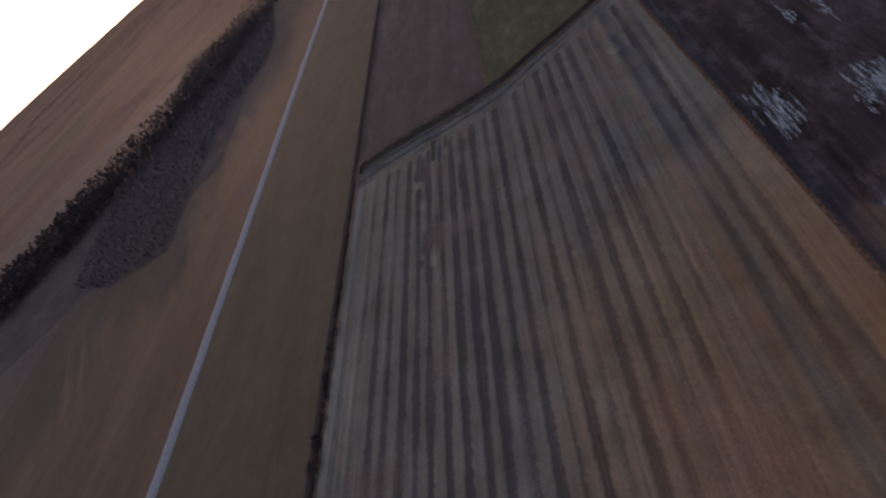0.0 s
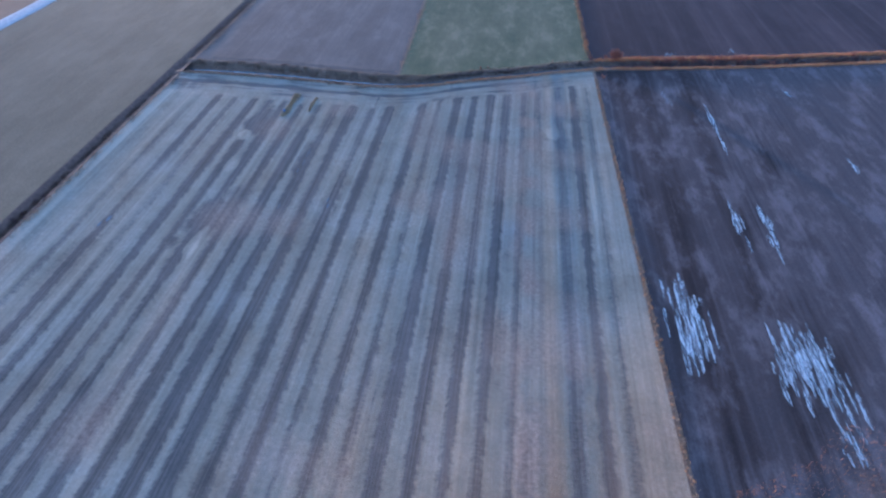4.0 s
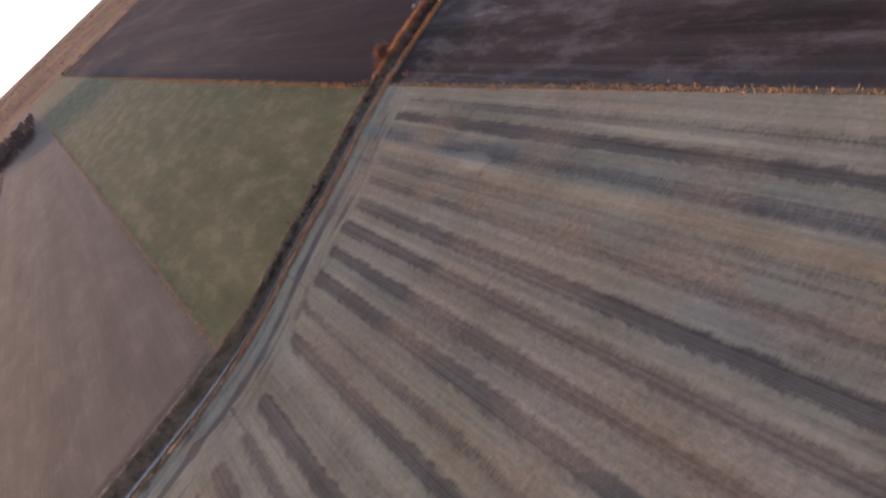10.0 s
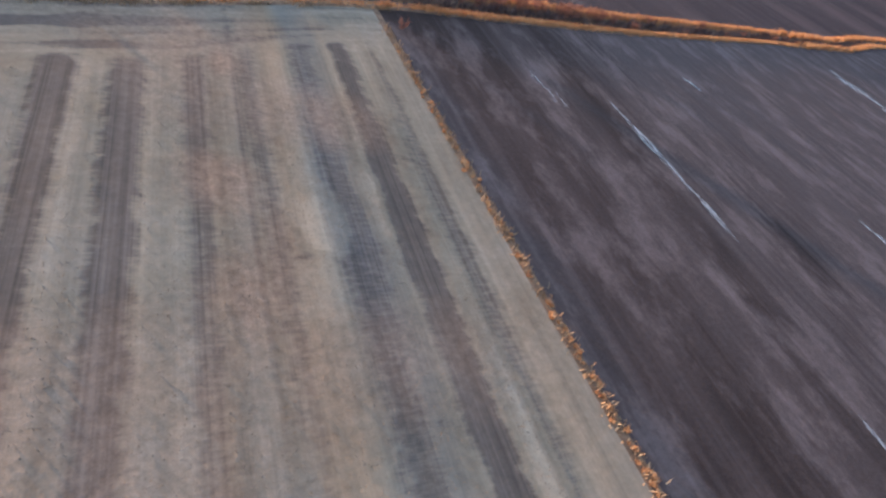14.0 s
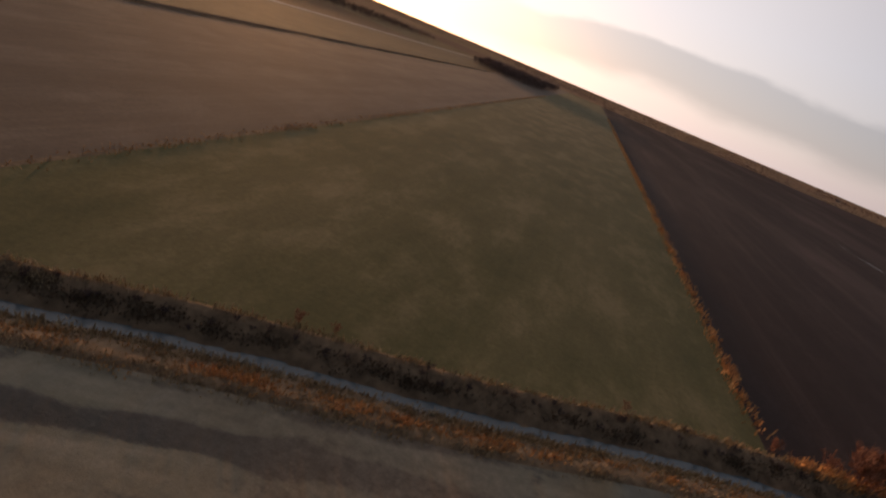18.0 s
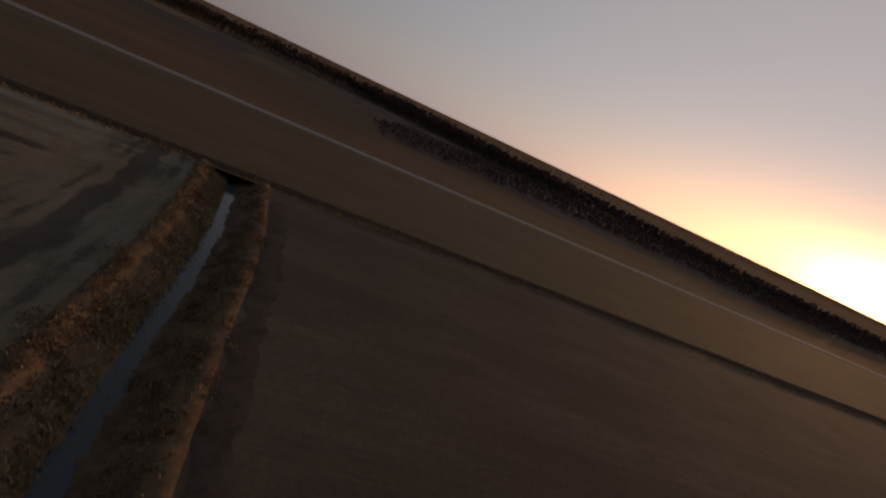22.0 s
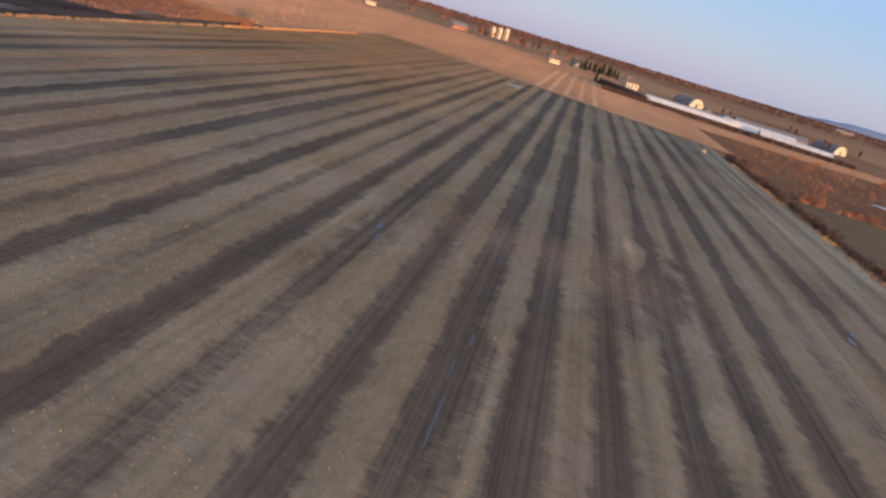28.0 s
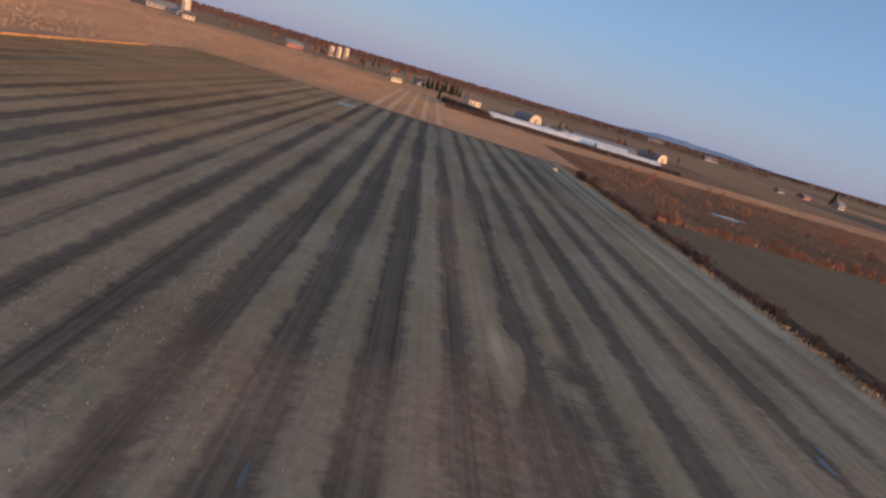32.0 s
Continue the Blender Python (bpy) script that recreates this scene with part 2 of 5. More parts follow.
    if crust:
        up, ur = n.new("ShaderNodeMapRange"), n.new("ShaderNodeMapRange")
        up.inputs["To Min"].default_value, up.inputs["To Max"].default_value = 2 * rough, 1.6
        l.new(crust, up.inputs["Value"])
        l.new(rusty, ur.inputs["Value"])
        l.new(up.outputs["Result"], ur.inputs["To Min"])
        ur.inputs["To Max"].default_value = 6.0
        rough = ur.outputs["Result"]
    bump_of(n, l, b, mix_of(n, l, 0.5, grain, rows), 0.5, relief, clods(n, l, co, rough, clod))
    m.cycles.use_bump_map_correction = False
    return m


def ice():
    """Thin rotten ice: pale streaks along the furrows with soil showing between."""
    m, n, l, b = tree_of("melting_ice", 0.65, 0, 0.25)
    co = n.new("ShaderNodeTexCoord").outputs["Object"]
    f = noise_of(n, l, co, 1.0, 7, 0.75, (2.2, 0.25, 1))
    c = ramp_of(n, l, f, [(0.4, (0.42, 0.4, 0.37)), (0.68, (0.68, 0.65, 0.6))])
    l.new(c, b.inputs["Base Color"])
    l.new(ramp_of(n, l, f, [(0.36, grey(0.0)), (0.62, grey(0.62))]), b.inputs["Alpha"])
    bump_of(n, l, b, f, 0.3, 0.03)
    return m


def plain(name, colour, rough=0.85, vary=0.35, scale=3.0, spec=0.2, metal=0.0, per_object=0.0):
    m, n, l, b = tree_of(name, rough, metal, spec)
    co = n.new("ShaderNodeTexCoord").outputs["Object"]
    f = noise_of(n, l, co, scale, 6, 0.65)
    lo, hi = tuple(v * (1 - vary) for v in colour), tuple(min(1, v * (1 + vary)) for v in colour)
    c = ramp_of(n, l, f, [(0.28, lo), (0.72, hi)])
    if per_object:
        r = n.new("ShaderNodeObjectInfo").outputs["Random"]
        c = mix_of(n, l, per_object, c, ramp_of(n, l, r, [(0.0, lo), (1.0, hi)]))
    l.new(c, b.inputs["Base Color"])
    bump_of(n, l, b, f, 0.35, 0.03)
    return m


def blade_mat(name, a, bcol, trans=0.25):
    """Dry grass and twigs: each loose blade has its own shade."""
    m, n, l, b = tree_of(name, 0.8, 0, 0.15)
    g = n.new("ShaderNodeNewGeometry").outputs["Random Per Island"]
    c = ramp_of(n, l, g, [(0.0, a), (1.0, bcol)])
    co = n.new("ShaderNodeTexCoord").outputs["Object"]
    f = noise_of(n, l, co, 0.35, 4)
    c = mix_of(n, l, 0.5, c, ramp_of(n, l, f, [(0.3, a), (0.7, bcol)]))
    l.new(c, b.inputs["Base Color"])
    return m


def stubble():
    """Bean stubble: pale chaff swaths and bare soil, by the mesh's straw value, with weeds, chaff grain and tyre lines."""
    m, n, l, b = tree_of("stubble_and_soil", 0.95, 0, 0.1)
    co = n.new("ShaderNodeTexCoord").outputs["Object"]
    at, wd = n.new("ShaderNodeAttribute"), n.new("ShaderNodeAttribute")
    at.attribute_name, wd.attribute_name = "straw", "weed"
    lines = noise_of(n, l, co, 1.0, 4, 0.7, (2.4, 0.035, 1))
    fine = noise_of(n, l, co, 1.0, 3, 0.7, (7.0, 0.06, 1))
    teeth = noise_of(n, l, co, 1.0, 4, 0.7, (0.9, 3.6, 1))
    grain = noise_of(n, l, co, 1.5, 9, 0.78)
    blot = noise_of(n, l, co, 0.09, 6, 0.65)
    pale = ramp_of(n, l, blot, [(0.3, (0.163, 0.135, 0.092)), (0.5, (0.213, 0.182, 0.127)), (0.7, (0.252, 0.219, 0.163))])
    bare = ramp_of(n, l, blot, [(0.3, (0.074, 0.064, 0.052)), (0.7, (0.116, 0.1, 0.081))])
    tines = noise_of(n, l, co, 1.0, 2, 0.6, (4.2, 0.022, 1))
    rw, rf, rt = n.new("ShaderNodeAttribute"), n.new("ShaderNodeMath"), n.new("ShaderNodeMath")
    rw.attribute_name = "rows"
    rf.operation = rt.operation = "MULTIPLY"
    l.new(rw.outputs["Fac"], rf.inputs[0])
    l.new(rw.outputs["Fac"], rt.inputs[0])
    rf.inputs[1].default_value, rt.inputs[1].default_value = 0.45, 0.42
    bare = mix_of(n, l, rt.outputs[0], bare, ramp_of(n, l, tines, [(0.36, grey(0.22)), (0.5, grey(0.5)), (0.64, grey(0.72))]), "OVERLAY")
    # the swath edge frays like a comb across the rows and in thin lines along them
    fray = mix_of(n, l, 0.45, teeth, mix_of(n, l, 0.4, lines, fine))
    add = n.new("ShaderNodeMath")
    add.operation = "MULTIPLY_ADD"
    l.new(fray, add.inputs[0])
    add.inputs[1].default_value = 1.6
    l.new(at.outputs["Fac"], add.inputs[2])
    edge = n.new("ShaderNodeMapRange")
    edge.interpolation_type = "SMOOTHSTEP"
    edge.inputs["From Min"].default_value, edge.inputs["From Max"].default_value = 0.98, 1.6
    l.new(add.outputs[0], edge.inputs["Value"])
    c = mix_of(n, l, edge.outputs["Result"], bare, pale)
    top = n.new("ShaderNodeMapRange")
    top.inputs["From Min"].default_value, top.inputs["From Max"].default_value = 1.0, 1.6
    l.new(at.outputs["Fac"], top.inputs["Value"])
    c = mix_of(n, l, top.outputs["Result"], c, (0.34, 0.285, 0.2))
    tn = n.new("ShaderNodeAttribute")
    tn.attribute_name = "tone"
    c = mix_of(n, l, 0.6, c, ramp_of(n, l, tn.outputs["Fac"], [(0.0, (0.3, 0.36, 0.46)), (0.5, grey(0.5)), (1.0, (0.66, 0.5, 0.37))]), "OVERLAY")
    weeds = ramp_of(n, l, grain, [(0.3, (0.16, 0.108, 0.07)), (0.7, (0.31, 0.22, 0.15))])
    c = mix_of(n, l, wd.outputs["Fac"], c, weeds)
    long = noise_of(n, l, co, 1.0, 5, 0.7, (0.8, 0.012, 1))
    hue = noise_of(n, l, co, 1.0, 5, 0.65, (0.14, 0.03, 1))
    c = mix_of(n, l, rf.outputs[0], c, ramp_of(n, l, long, [(0.32, grey(0.28)), (0.68, grey(0.74))]), "OVERLAY")
    c = mix_of(n, l, 0.22, c, ramp_of(n, l, hue, [(0.36, (0.62, 0.5, 0.38)), (0.5, grey(0.5)), (0.64, (0.43, 0.47, 0.52))]), "OVERLAY")
    c = mix_of(n, l, 0.5, c, ramp_of(n, l, grain, [(0.25, grey(0.3)), (0.75, grey(0.78))]), "OVERLAY")
    l.new(c, b.inputs["Base Color"])
    # normals scatter more where the rows are to look sunlit
    gw = n.new("ShaderNodeAttribute")
    gw.attribute_name = "sun_catch"
    rise = n.new("ShaderNodeMapRange")
    rise.inputs["To Min"].default_value, rise.inputs["To Max"].default_value = 0.25, 22.0
    l.new(gw.outputs["Fac"], rise.inputs["Value"])
    bump_of(n, l, b, grain, 0.6, 0.1, clods(n, l, co, rise.outputs["Result"], 22.0))
    m.cycles.use_bump_map_correction = False
    return m


def country():
    """Far farmland: a patchwork of ploughed, hay and stubble fields."""
    m, n, l, b = tree_of("far_farmland", 0.95, 0, 0.1)
    co = n.new("ShaderNodeTexCoord").outputs["Object"]
    mp = n.new("ShaderNodeMapping")
    mp.inputs["Scale"].default_value = (0.0065, 0.0024, 1)
    mp.inputs["Rotation"].default_value = (0, 0, 0.04)
    l.new(co, mp.inputs["Vector"])
    v = n.new("ShaderNodeTexVoronoi")
    v.distance = "CHEBYCHEV"
    v.inputs["Scale"].default_value = 1.0
    v.inputs["Randomness"].default_value = 0.8
    l.new(mp.outputs["Vector"], v.inputs["Vector"])
    sep = n.new("ShaderNodeSeparateColor")
    l.new(v.outputs["Color"], sep.inputs[0])
    c = ramp_of(n, l, sep.outputs[0], [(0.0, (0.14, 0.09, 0.07)), (0.25, (0.21, 0.142, 0.095)), (0.45, (0.33, 0.225, 0.135)), (0.62, (0.165, 0.142, 0.08)), (0.8, (0.27, 0.185, 0.115)), (1.0, (0.19, 0.128, 0.09))])
    c = mix_of(n, l, 0.35, c, ramp_of(n, l, noise_of(n, l, co, 0.012, 6), [(0.3, (0.16, 0.1, 0.07)), (0.7, (0.38, 0.25, 0.14))]))
    c = mix_of(n, l, 0.5, c, ramp_of(n, l, noise_of(n, l, co, 0.5, 8, 0.7), [(0.25, grey(0.32)), (0.75, grey(0.75))]), "OVERLAY")
    l.new(c, b.inputs["Base Color"])
    l.new(clods(n, l, co, 2.2), b.inputs["Normal"])
    m.cycles.use_bump_map_correction = False
    return m


M_STUBBLE = stubble()
M_FAR = country()
M_DARK = soil("ploughed_dark_soil", (0.014, 0.0112, 0.0105), (0.036, 0.0247, 0.0197), (0.15, 0.117, 0.104), 0.8, 0.01, 0.03, 0.5, 0.1, 0.4, 0.12, 0.7, 0.8, 14.0, (20.0, 40.0))
M_NORTH = soil("ploughed_brown_soil", (0.026, 0.0165, 0.0145), (0.042, 0.027, 0.023), (0.11, 0.073, 0.062), 0.3, 0.006, 0.012, 0.6, 0.12, 0.1, 0.12, 0.5, 0.7)
M_BROWN = soil("tilled_brown_soil", (0.068, 0.052, 0.039), (0.115, 0.086, 0.063), (0.19, 0.143, 0.106), 1.1, 0.02, 0.03, 0.5, 0.15, 0.3, 0.12, 0.15)
M_GREEN = soil("winter_pasture", (0.062, 0.061, 0.026), (0.1, 0.09, 0.038), (0.182, 0.143, 0.072), 0.5, 0.02, 0.035, 0.9, 0.15, 0.6, 0.12, 0.15, 0.75)
M_WEST = soil("mown_grass_field", (0.105, 0.077, 0.041), (0.142, 0.105, 0.057), (0.186, 0.136, 0.077), 0.7, 0.012, 0.03, 0.6, 0.15, 0.35, 0.12, 0.4)
M_RUST = soil("rusty_meadow", (0.12, 0.075, 0.042), (0.17, 0.105, 0.056), (0.23, 0.15, 0.085), 0.25, 0.01, 0.02, 0.8, 0.15, 0.2, 0.12, 0.7)
M_HAY = soil("dry_hay_field", (0.27, 0.165, 0.1), (0.355, 0.215, 0.13), (0.44, 0.28, 0.175), 0.35, 0.012, 0.02, 0.7, 0.15, 0.2, 0.12, 3.0, 0.7, 9.0)
M_SWATH = soil("pale_swath", (0.36, 0.25, 0.165), (0.45, 0.315, 0.21), (0.52, 0.38, 0.265), 0.35, 0.05, 0.03, 0.7, 0.15, 0.2, 0.12, 3.0)
M_MARSH = soil("wet_meadow", (0.09, 0.06, 0.042), (0.16, 0.095, 0.058), (0.25, 0.14, 0.075), 0.12, 0.05, 0.04, 0.9, 0.15, 0.3, 0.12, 3.5)
M_ROAD = plain("pale_gravel", (0.38, 0.35, 0.315), 0.95, 0.25, 0.8, 0.1)
M_MUD = plain("ditch_mud", (0.075, 0.056, 0.04), 0.8, 0.4, 0.9)
M_RUT = plain("rutted_soil", (0.085, 0.064, 0.048), 0.95, 0.45, 0.6)
M_BANK = plain("bank_turf", (0.165, 0.108, 0.063), 0.95, 0.55, 1.1)
M_DARKBANK = plain("dark_turf", (0.115, 0.074, 0.048), 0.95, 0.45, 1.2)
M_GRASS = blade_mat("dry_orange_grass", (0.42, 0.185, 0.068), (0.62, 0.36, 0.15))
M_TAN = blade_mat("dry_tan_grass", (0.26, 0.17, 0.085), (0.46, 0.33, 0.19))
M_DGRASS = blade_mat("dark_sedge", (0.065, 0.046, 0.03), (0.19, 0.12, 0.07))
M_SEDGE = blade_mat("brown_sedge", (0.15, 0.095, 0.058), (0.3, 0.19, 0.11))
M_STALK = blade_mat("stubble_stalks", (0.15, 0.115, 0.077), (0.23, 0.18, 0.125))
M_SUNGRASS = blade_mat("sunlit_blades", (0.25, 0.115, 0.062), (0.37, 0.19, 0.1))
M_WOOD = blade_mat("dark_brown_twigs", (0.12, 0.082, 0.066), (0.21, 0.145, 0.118))
M_STRAW = blade_mat("hay_stalks", (0.5, 0.275, 0.13), (0.64, 0.375, 0.185))
M_RTWIG = blade_mat("red_twigs", (0.18, 0.08, 0.05), (0.36, 0.175, 0.105))
M_BELT = blade_mat("reddish_far_twigs", (0.085, 0.043, 0.038), (0.19, 0.1, 0.085))
M_TWIG = blade_mat("bare_twigs", (0.055, 0.038, 0.034), (0.15, 0.1, 0.085))
M_THICKET = blade_mat("thicket_twigs", (0.16, 0.105, 0.084), (0.29, 0.195, 0.155))
M_BARK = plain("bark", (0.09, 0.065, 0.05), 0.95, 0.4, 6)
M_PINE = blade_mat("dark_evergreen", (0.016, 0.022, 0.012), (0.05, 0.055, 0.028))


def water_mat(name, tint, rough):
    m, n, l, b = tree_of(name, rough, 0, 0.5)
    b.inputs["Base Color"].default_value = (*tint, 1)
    b.inputs["IOR"].default_value = 1.33
    co = n.new("ShaderNodeTexCoord").outputs["Object"]
    bump_of(n, l, b, noise_of(n, l, co, 3.0, 3), 0.06, 0.02)
    return m


M_WATER = water_mat("ditch_water", (0.07, 0.09, 0.1), 0.12)
M_ICE = ice()
M_POOL = water_mat("pool_water", (0.12, 0.13, 0.14), 0.15)
M_WHITE = plain("white_siding", (0.28, 0.24, 0.205), 0.6, 0.1, 0.5)
M_CREAM = plain("cream_concrete", (0.5, 0.4, 0.28), 0.8, 0.15, 0.4)
M_BRICK = plain("red_brick_wall", (0.33, 0.15, 0.1), 0.85, 0.25, 1.2)
M_TIN = plain("galvanised_roof", (0.16, 0.158, 0.165), 0.6, 0.12, 0.3, 0.5)
M_FILM = plain("white_greenhouse_film", (0.46, 0.48, 0.51), 0.35, 0.08, 0.3, 0.5)
M_SHINGLE = plain("dark_shingles", (0.11, 0.09, 0.085), 0.9, 0.25, 1.0)
M_GLASS = plain("window_glass", (0.03, 0.035, 0.045), 0.08, 0.1, 1.0, 0.6)
M_DOOR = plain("painted_door", (0.2, 0.16, 0.13), 0.6, 0.2, 2.0)
M_FLOOR = plain("scrub_floor", (0.13, 0.083, 0.054), 0.95, 0.5, 0.05)
M_LITTER = plain("scrub_litter", (0.11, 0.072, 0.052), 0.95, 0.5, 0.15)
# the blue of distance haze is put into the hills' base colour
M_HILL = plain("hazed_hill", (0.2, 0.27, 0.38), 1.0, 0.06, 0.002)

# ---- mesh helpers ----
rng = np.random.default_rng(7)


def mesh_of(name, verts, faces, material, smooth=False):
    """A mesh from an array of vertices and an array of equal-sized faces (or a list of such arrays)."""
    me = bpy.data.meshes.new(name)
    verts = np.asarray(verts, np.float32)
    groups = faces if isinstance(faces, list) else [faces]
    groups = [np.asarray(g, np.int32) for g in groups if len(g)]
    me.vertices.add(len(verts))
    me.vertices.foreach_set("co", verts.ravel())
    loops = np.concatenate([g.ravel() for g in groups])
    sizes = np.concatenate([np.full(len(g), g.shape[1], np.int32) for g in groups])
    me.loops.add(len(loops))
    me.loops.foreach_set("vertex_index", loops)
    me.polygons.add(len(sizes))
    me.polygons.foreach_set("loop_start", np.concatenate([[0], np.cumsum(sizes)[:-1]]).astype(np.int32))
    if smooth:
        me.polygons.foreach_set("use_smooth", np.ones(len(sizes), bool))
    me.materials.append(material)
    me.update(calc_edges=True)
    return me


def part(name, bm, material, parent, label=""):
    me = bpy.data.meshes.new(name)
    bm.to_mesh(me)
    bm.free()
    me.materials.append(material)
    ob = new(name, me)
    ob.parent = parent
    return tagged(ob, label)


def grid_faces(nu, nv):
    i = np.arange(nu * nv).reshape(nu, nv)
    return np.stack([i[:-1, :-1], i[1:, :-1], i[1:, 1:], i[:-1, 1:]], -1).reshape(-1, 4)


def value_noise(x, y, scale, seed):
    """Smooth noise in 0..1 for arrays of places."""
    r = np.random.default_rng(seed).random((64, 64))
    u, v = x / scale, y / scale
    iu, iv = np.floor(u).astype(int), np.floor(v).astype(int)
    fu, fv = u - iu, v - iv
    fu, fv = fu * fu * (3 - 2 * fu), fv * fv * (3 - 2 * fv)
    a, b = r[iu % 64, iv % 64], r[(iu + 1) % 64, iv % 64]
    c, d = r[iu % 64, (iv + 1) % 64], r[(iu + 1) % 64, (iv + 1) % 64]
    return (a * (1 - fu) + b * fu) * (1 - fv) + (c * (1 - fu) + d * fu) * fv


def prisms(p0, p1, r0, r1):
    """Three-sided tapered sticks between arrays of points."""
    p0, p1 = np.asarray(p0, float), np.asarray(p1, float)
    d = p1 - p0
    d /= np.linalg.norm(d, axis=1)[:, None] + 1e-9
    side = np.cross(d, np.where(np.abs(d[:, 2:3]) > 0.9, [[1.0, 0, 0]], [[0, 0, 1.0]]))
    side /= np.linalg.norm(side, axis=1)[:, None] + 1e-9
    up = np.cross(side, d)
    vs = []
    for p, r in ((p0, r0), (p1, r1)):
        for k in range(3):
            a = 2 * math.pi * k / 3
            vs.append(p + (math.cos(a) * side + math.sin(a) * up) * np.reshape(r, (-1, 1)))
    v = np.stack(vs, 1).reshape(-1, 3)
    b = np.arange(len(p0))[:, None, None] * 6
    f = b + np.array([[[0, 1, 4, 3], [1, 2, 5, 4], [2, 0, 3, 5]]])
    return v, f.reshape(-1, 4)


def blades(base, height, lean, width, r):
    """Bent tapering blades (a quad and a tip) at the base points."""
    n = len(base)
    a = r.random(n) * 2 * math.pi
    out = np.stack([np.cos(a), np.sin(a), 0 * a], 1)
    acr = np.stack([-np.sin(a), np.cos(a), 0 * a], 1)
    h, w = np.reshape(height, (-1, 1)) * np.ones((n, 1)), np.reshape(width, (-1, 1)) * np.ones((n, 1))
    ln = np.reshape(lean, (-1, 1)) * r.random((n, 1))
    up = np.array([[0, 0, 1.0]])
    mid = base + up * h * 0.55 + out * h * ln * 0.4
    tip = base + up * h + out * h * ln
    v = np.stack([base - acr * w / 2, base + acr * w / 2, mid + acr * w * 0.4, mid - acr * w * 0.4, tip], 1).reshape(-1, 3)
    b = np.arange(n)[:, None] * 5
    return v, b + np.array([[0, 1, 2, 3]]), b + np.array([[3, 2, 4]])


def join(pieces):
    """Joins (verts, faces, faces ...) tuples into one vertex array and face groups by size."""
    vs, groups, off = [], {}, 0
    for v, *fs in pieces:
        vs.append(v)
        for f in fs:
            groups.setdefault(f.shape[1], []).append(f + off)
        off += len(v)
    return np.concatenate(vs), [np.concatenate(g) for g in groups.values()]


# ---- plan: field lines and the ditch ----
DITCH_X = [-114, -97, -86, -75, -60, -50, -43.5, -38, -30, -21, -12, 0, 20, 48, 75, 110, 171, 212, 400, 900]
DITCH_Y = [-19.2, -17.4, -16.9, -16.9, -16.5, -14.6, -11.8, -8.6, -5.4, -2.0, 2.6, 7.3, 12.0, 19.3, 27.5, 38.5, 55, 72, 135, 300]


def ditch_y(x):
    y = np.interp(x, DITCH_X, DITCH_Y)
    y2 = (np.interp(x - 4, DITCH_X, DITCH_Y) + np.interp(x + 4, DITCH_X, DITCH_Y)) / 2
    return (y + y2) / 2


def left_x(y):
    return -114.4 - 0.010 * np.asarray(y, float)


def right_x(y):
    return -1.0 - 0.030 * np.asarray(y, float)


def road_x(y):
    return -176.4 - 0.0 * np.asarray(y, float)


def brown_x(y):
    return -55.7 - 0.026 * np.asarray(y, float)


def green_x(y):
    return -1.8 - 0.022 * np.asarray(y, float)


def north_half(x):
    """How far the ditch reaches on its north side."""
    return np.interp(x, [-114, -60, -48, 0, 10, 900], [4.2, 4.2, 2.7, 2.7, 4.2, 4.2])


def deep(x):
    """The ditch lies deeper in its western reach."""
    return np.interp(x, [-60, -44], [1.35, 1.0])


HALF, LHALF, SOUTH, FAR_N, FAR_E = 4.2, 1.9, -246.0, 900.0, 900.0


def south_y(x):
    """The slanting end of the rows."""
    return -204.0 - 0.34 * (np.asarray(x, float) + 111)


def sheet(name, xa, xb, ya, yb, nu, nv, material, label, lift=0.0, rough=0.0, power=1.0, category="field"):
    """A field between two lines x(y) and two lines y(x), as a fine grid with a little relief."""
    u, v = np.meshgrid(np.linspace(0, 1, nu) ** power, np.linspace(0, 1, nv) ** power, indexing="ij")
    x, y = 0 * u, 0 * u
    for _ in range(4):
        x = xa(y) * (1 - u) + xb(y) * u
        y = ya(x) * (1 - v) + yb(x) * v
    z = lift + rough * (value_noise(x, y, 6.0, 3) + 0.6 * value_noise(x, y, 1.7, 4) - 0.8)
    edge = (u == 0) | (u == 1) | (v == 0) | (v == 1)
    z = np.where(edge, lift, z)
    ob = new(name, mesh_of(name, np.stack([x, y, z], -1).reshape(-1, 3), grid_faces(nu, nv), material, True))
    return tagged(ob, label, category, kind="structure"), x, y, z


def const(c):
    return lambda t: c + 0 * np.asarray(t, float)


# ---- the ground, reaching the horizon round the modelled fields ----
R = 4700.0
gv, gf = [], []
for x0, x1, y0, y1 in ((-R, -118, -R, R), (-118, FAR_E, -R, SOUTH), (-118, FAR_E, FAR_N, R), (FAR_E, R, -R, R)):
    xs = np.linspace(x0, x1, max(2, int((x1 - x0) / 90)))
    ys = np.linspace(y0, y1, max(2, int((y1 - y0) / 90)))
    X, Y = np.meshgrid(xs, ys, indexing="ij")
    gf.append(grid_faces(len(xs), len(ys)) + sum(len(g) for g in gv))
    gv.append(np.stack([X, Y, 0 * X], -1).reshape(-1, 3))
tagged(new("ground", mesh_of("ground", np.concatenate(gv), np.concatenate(gf), M_FAR)), "patchwork of brown and tan farmland reaching the horizon", "ground", kind="structure")

bv = [(-R, -R, -2.4), (R, -R, -2.4), (R, R, -2.4), (-R, R, -2.4)]
tagged(new("subsoil", mesh_of("subsoil", bv, np.array([[0, 1, 2, 3]]), M_MUD)), "dark subsoil under the fields and ditches", "ground", kind="structure")

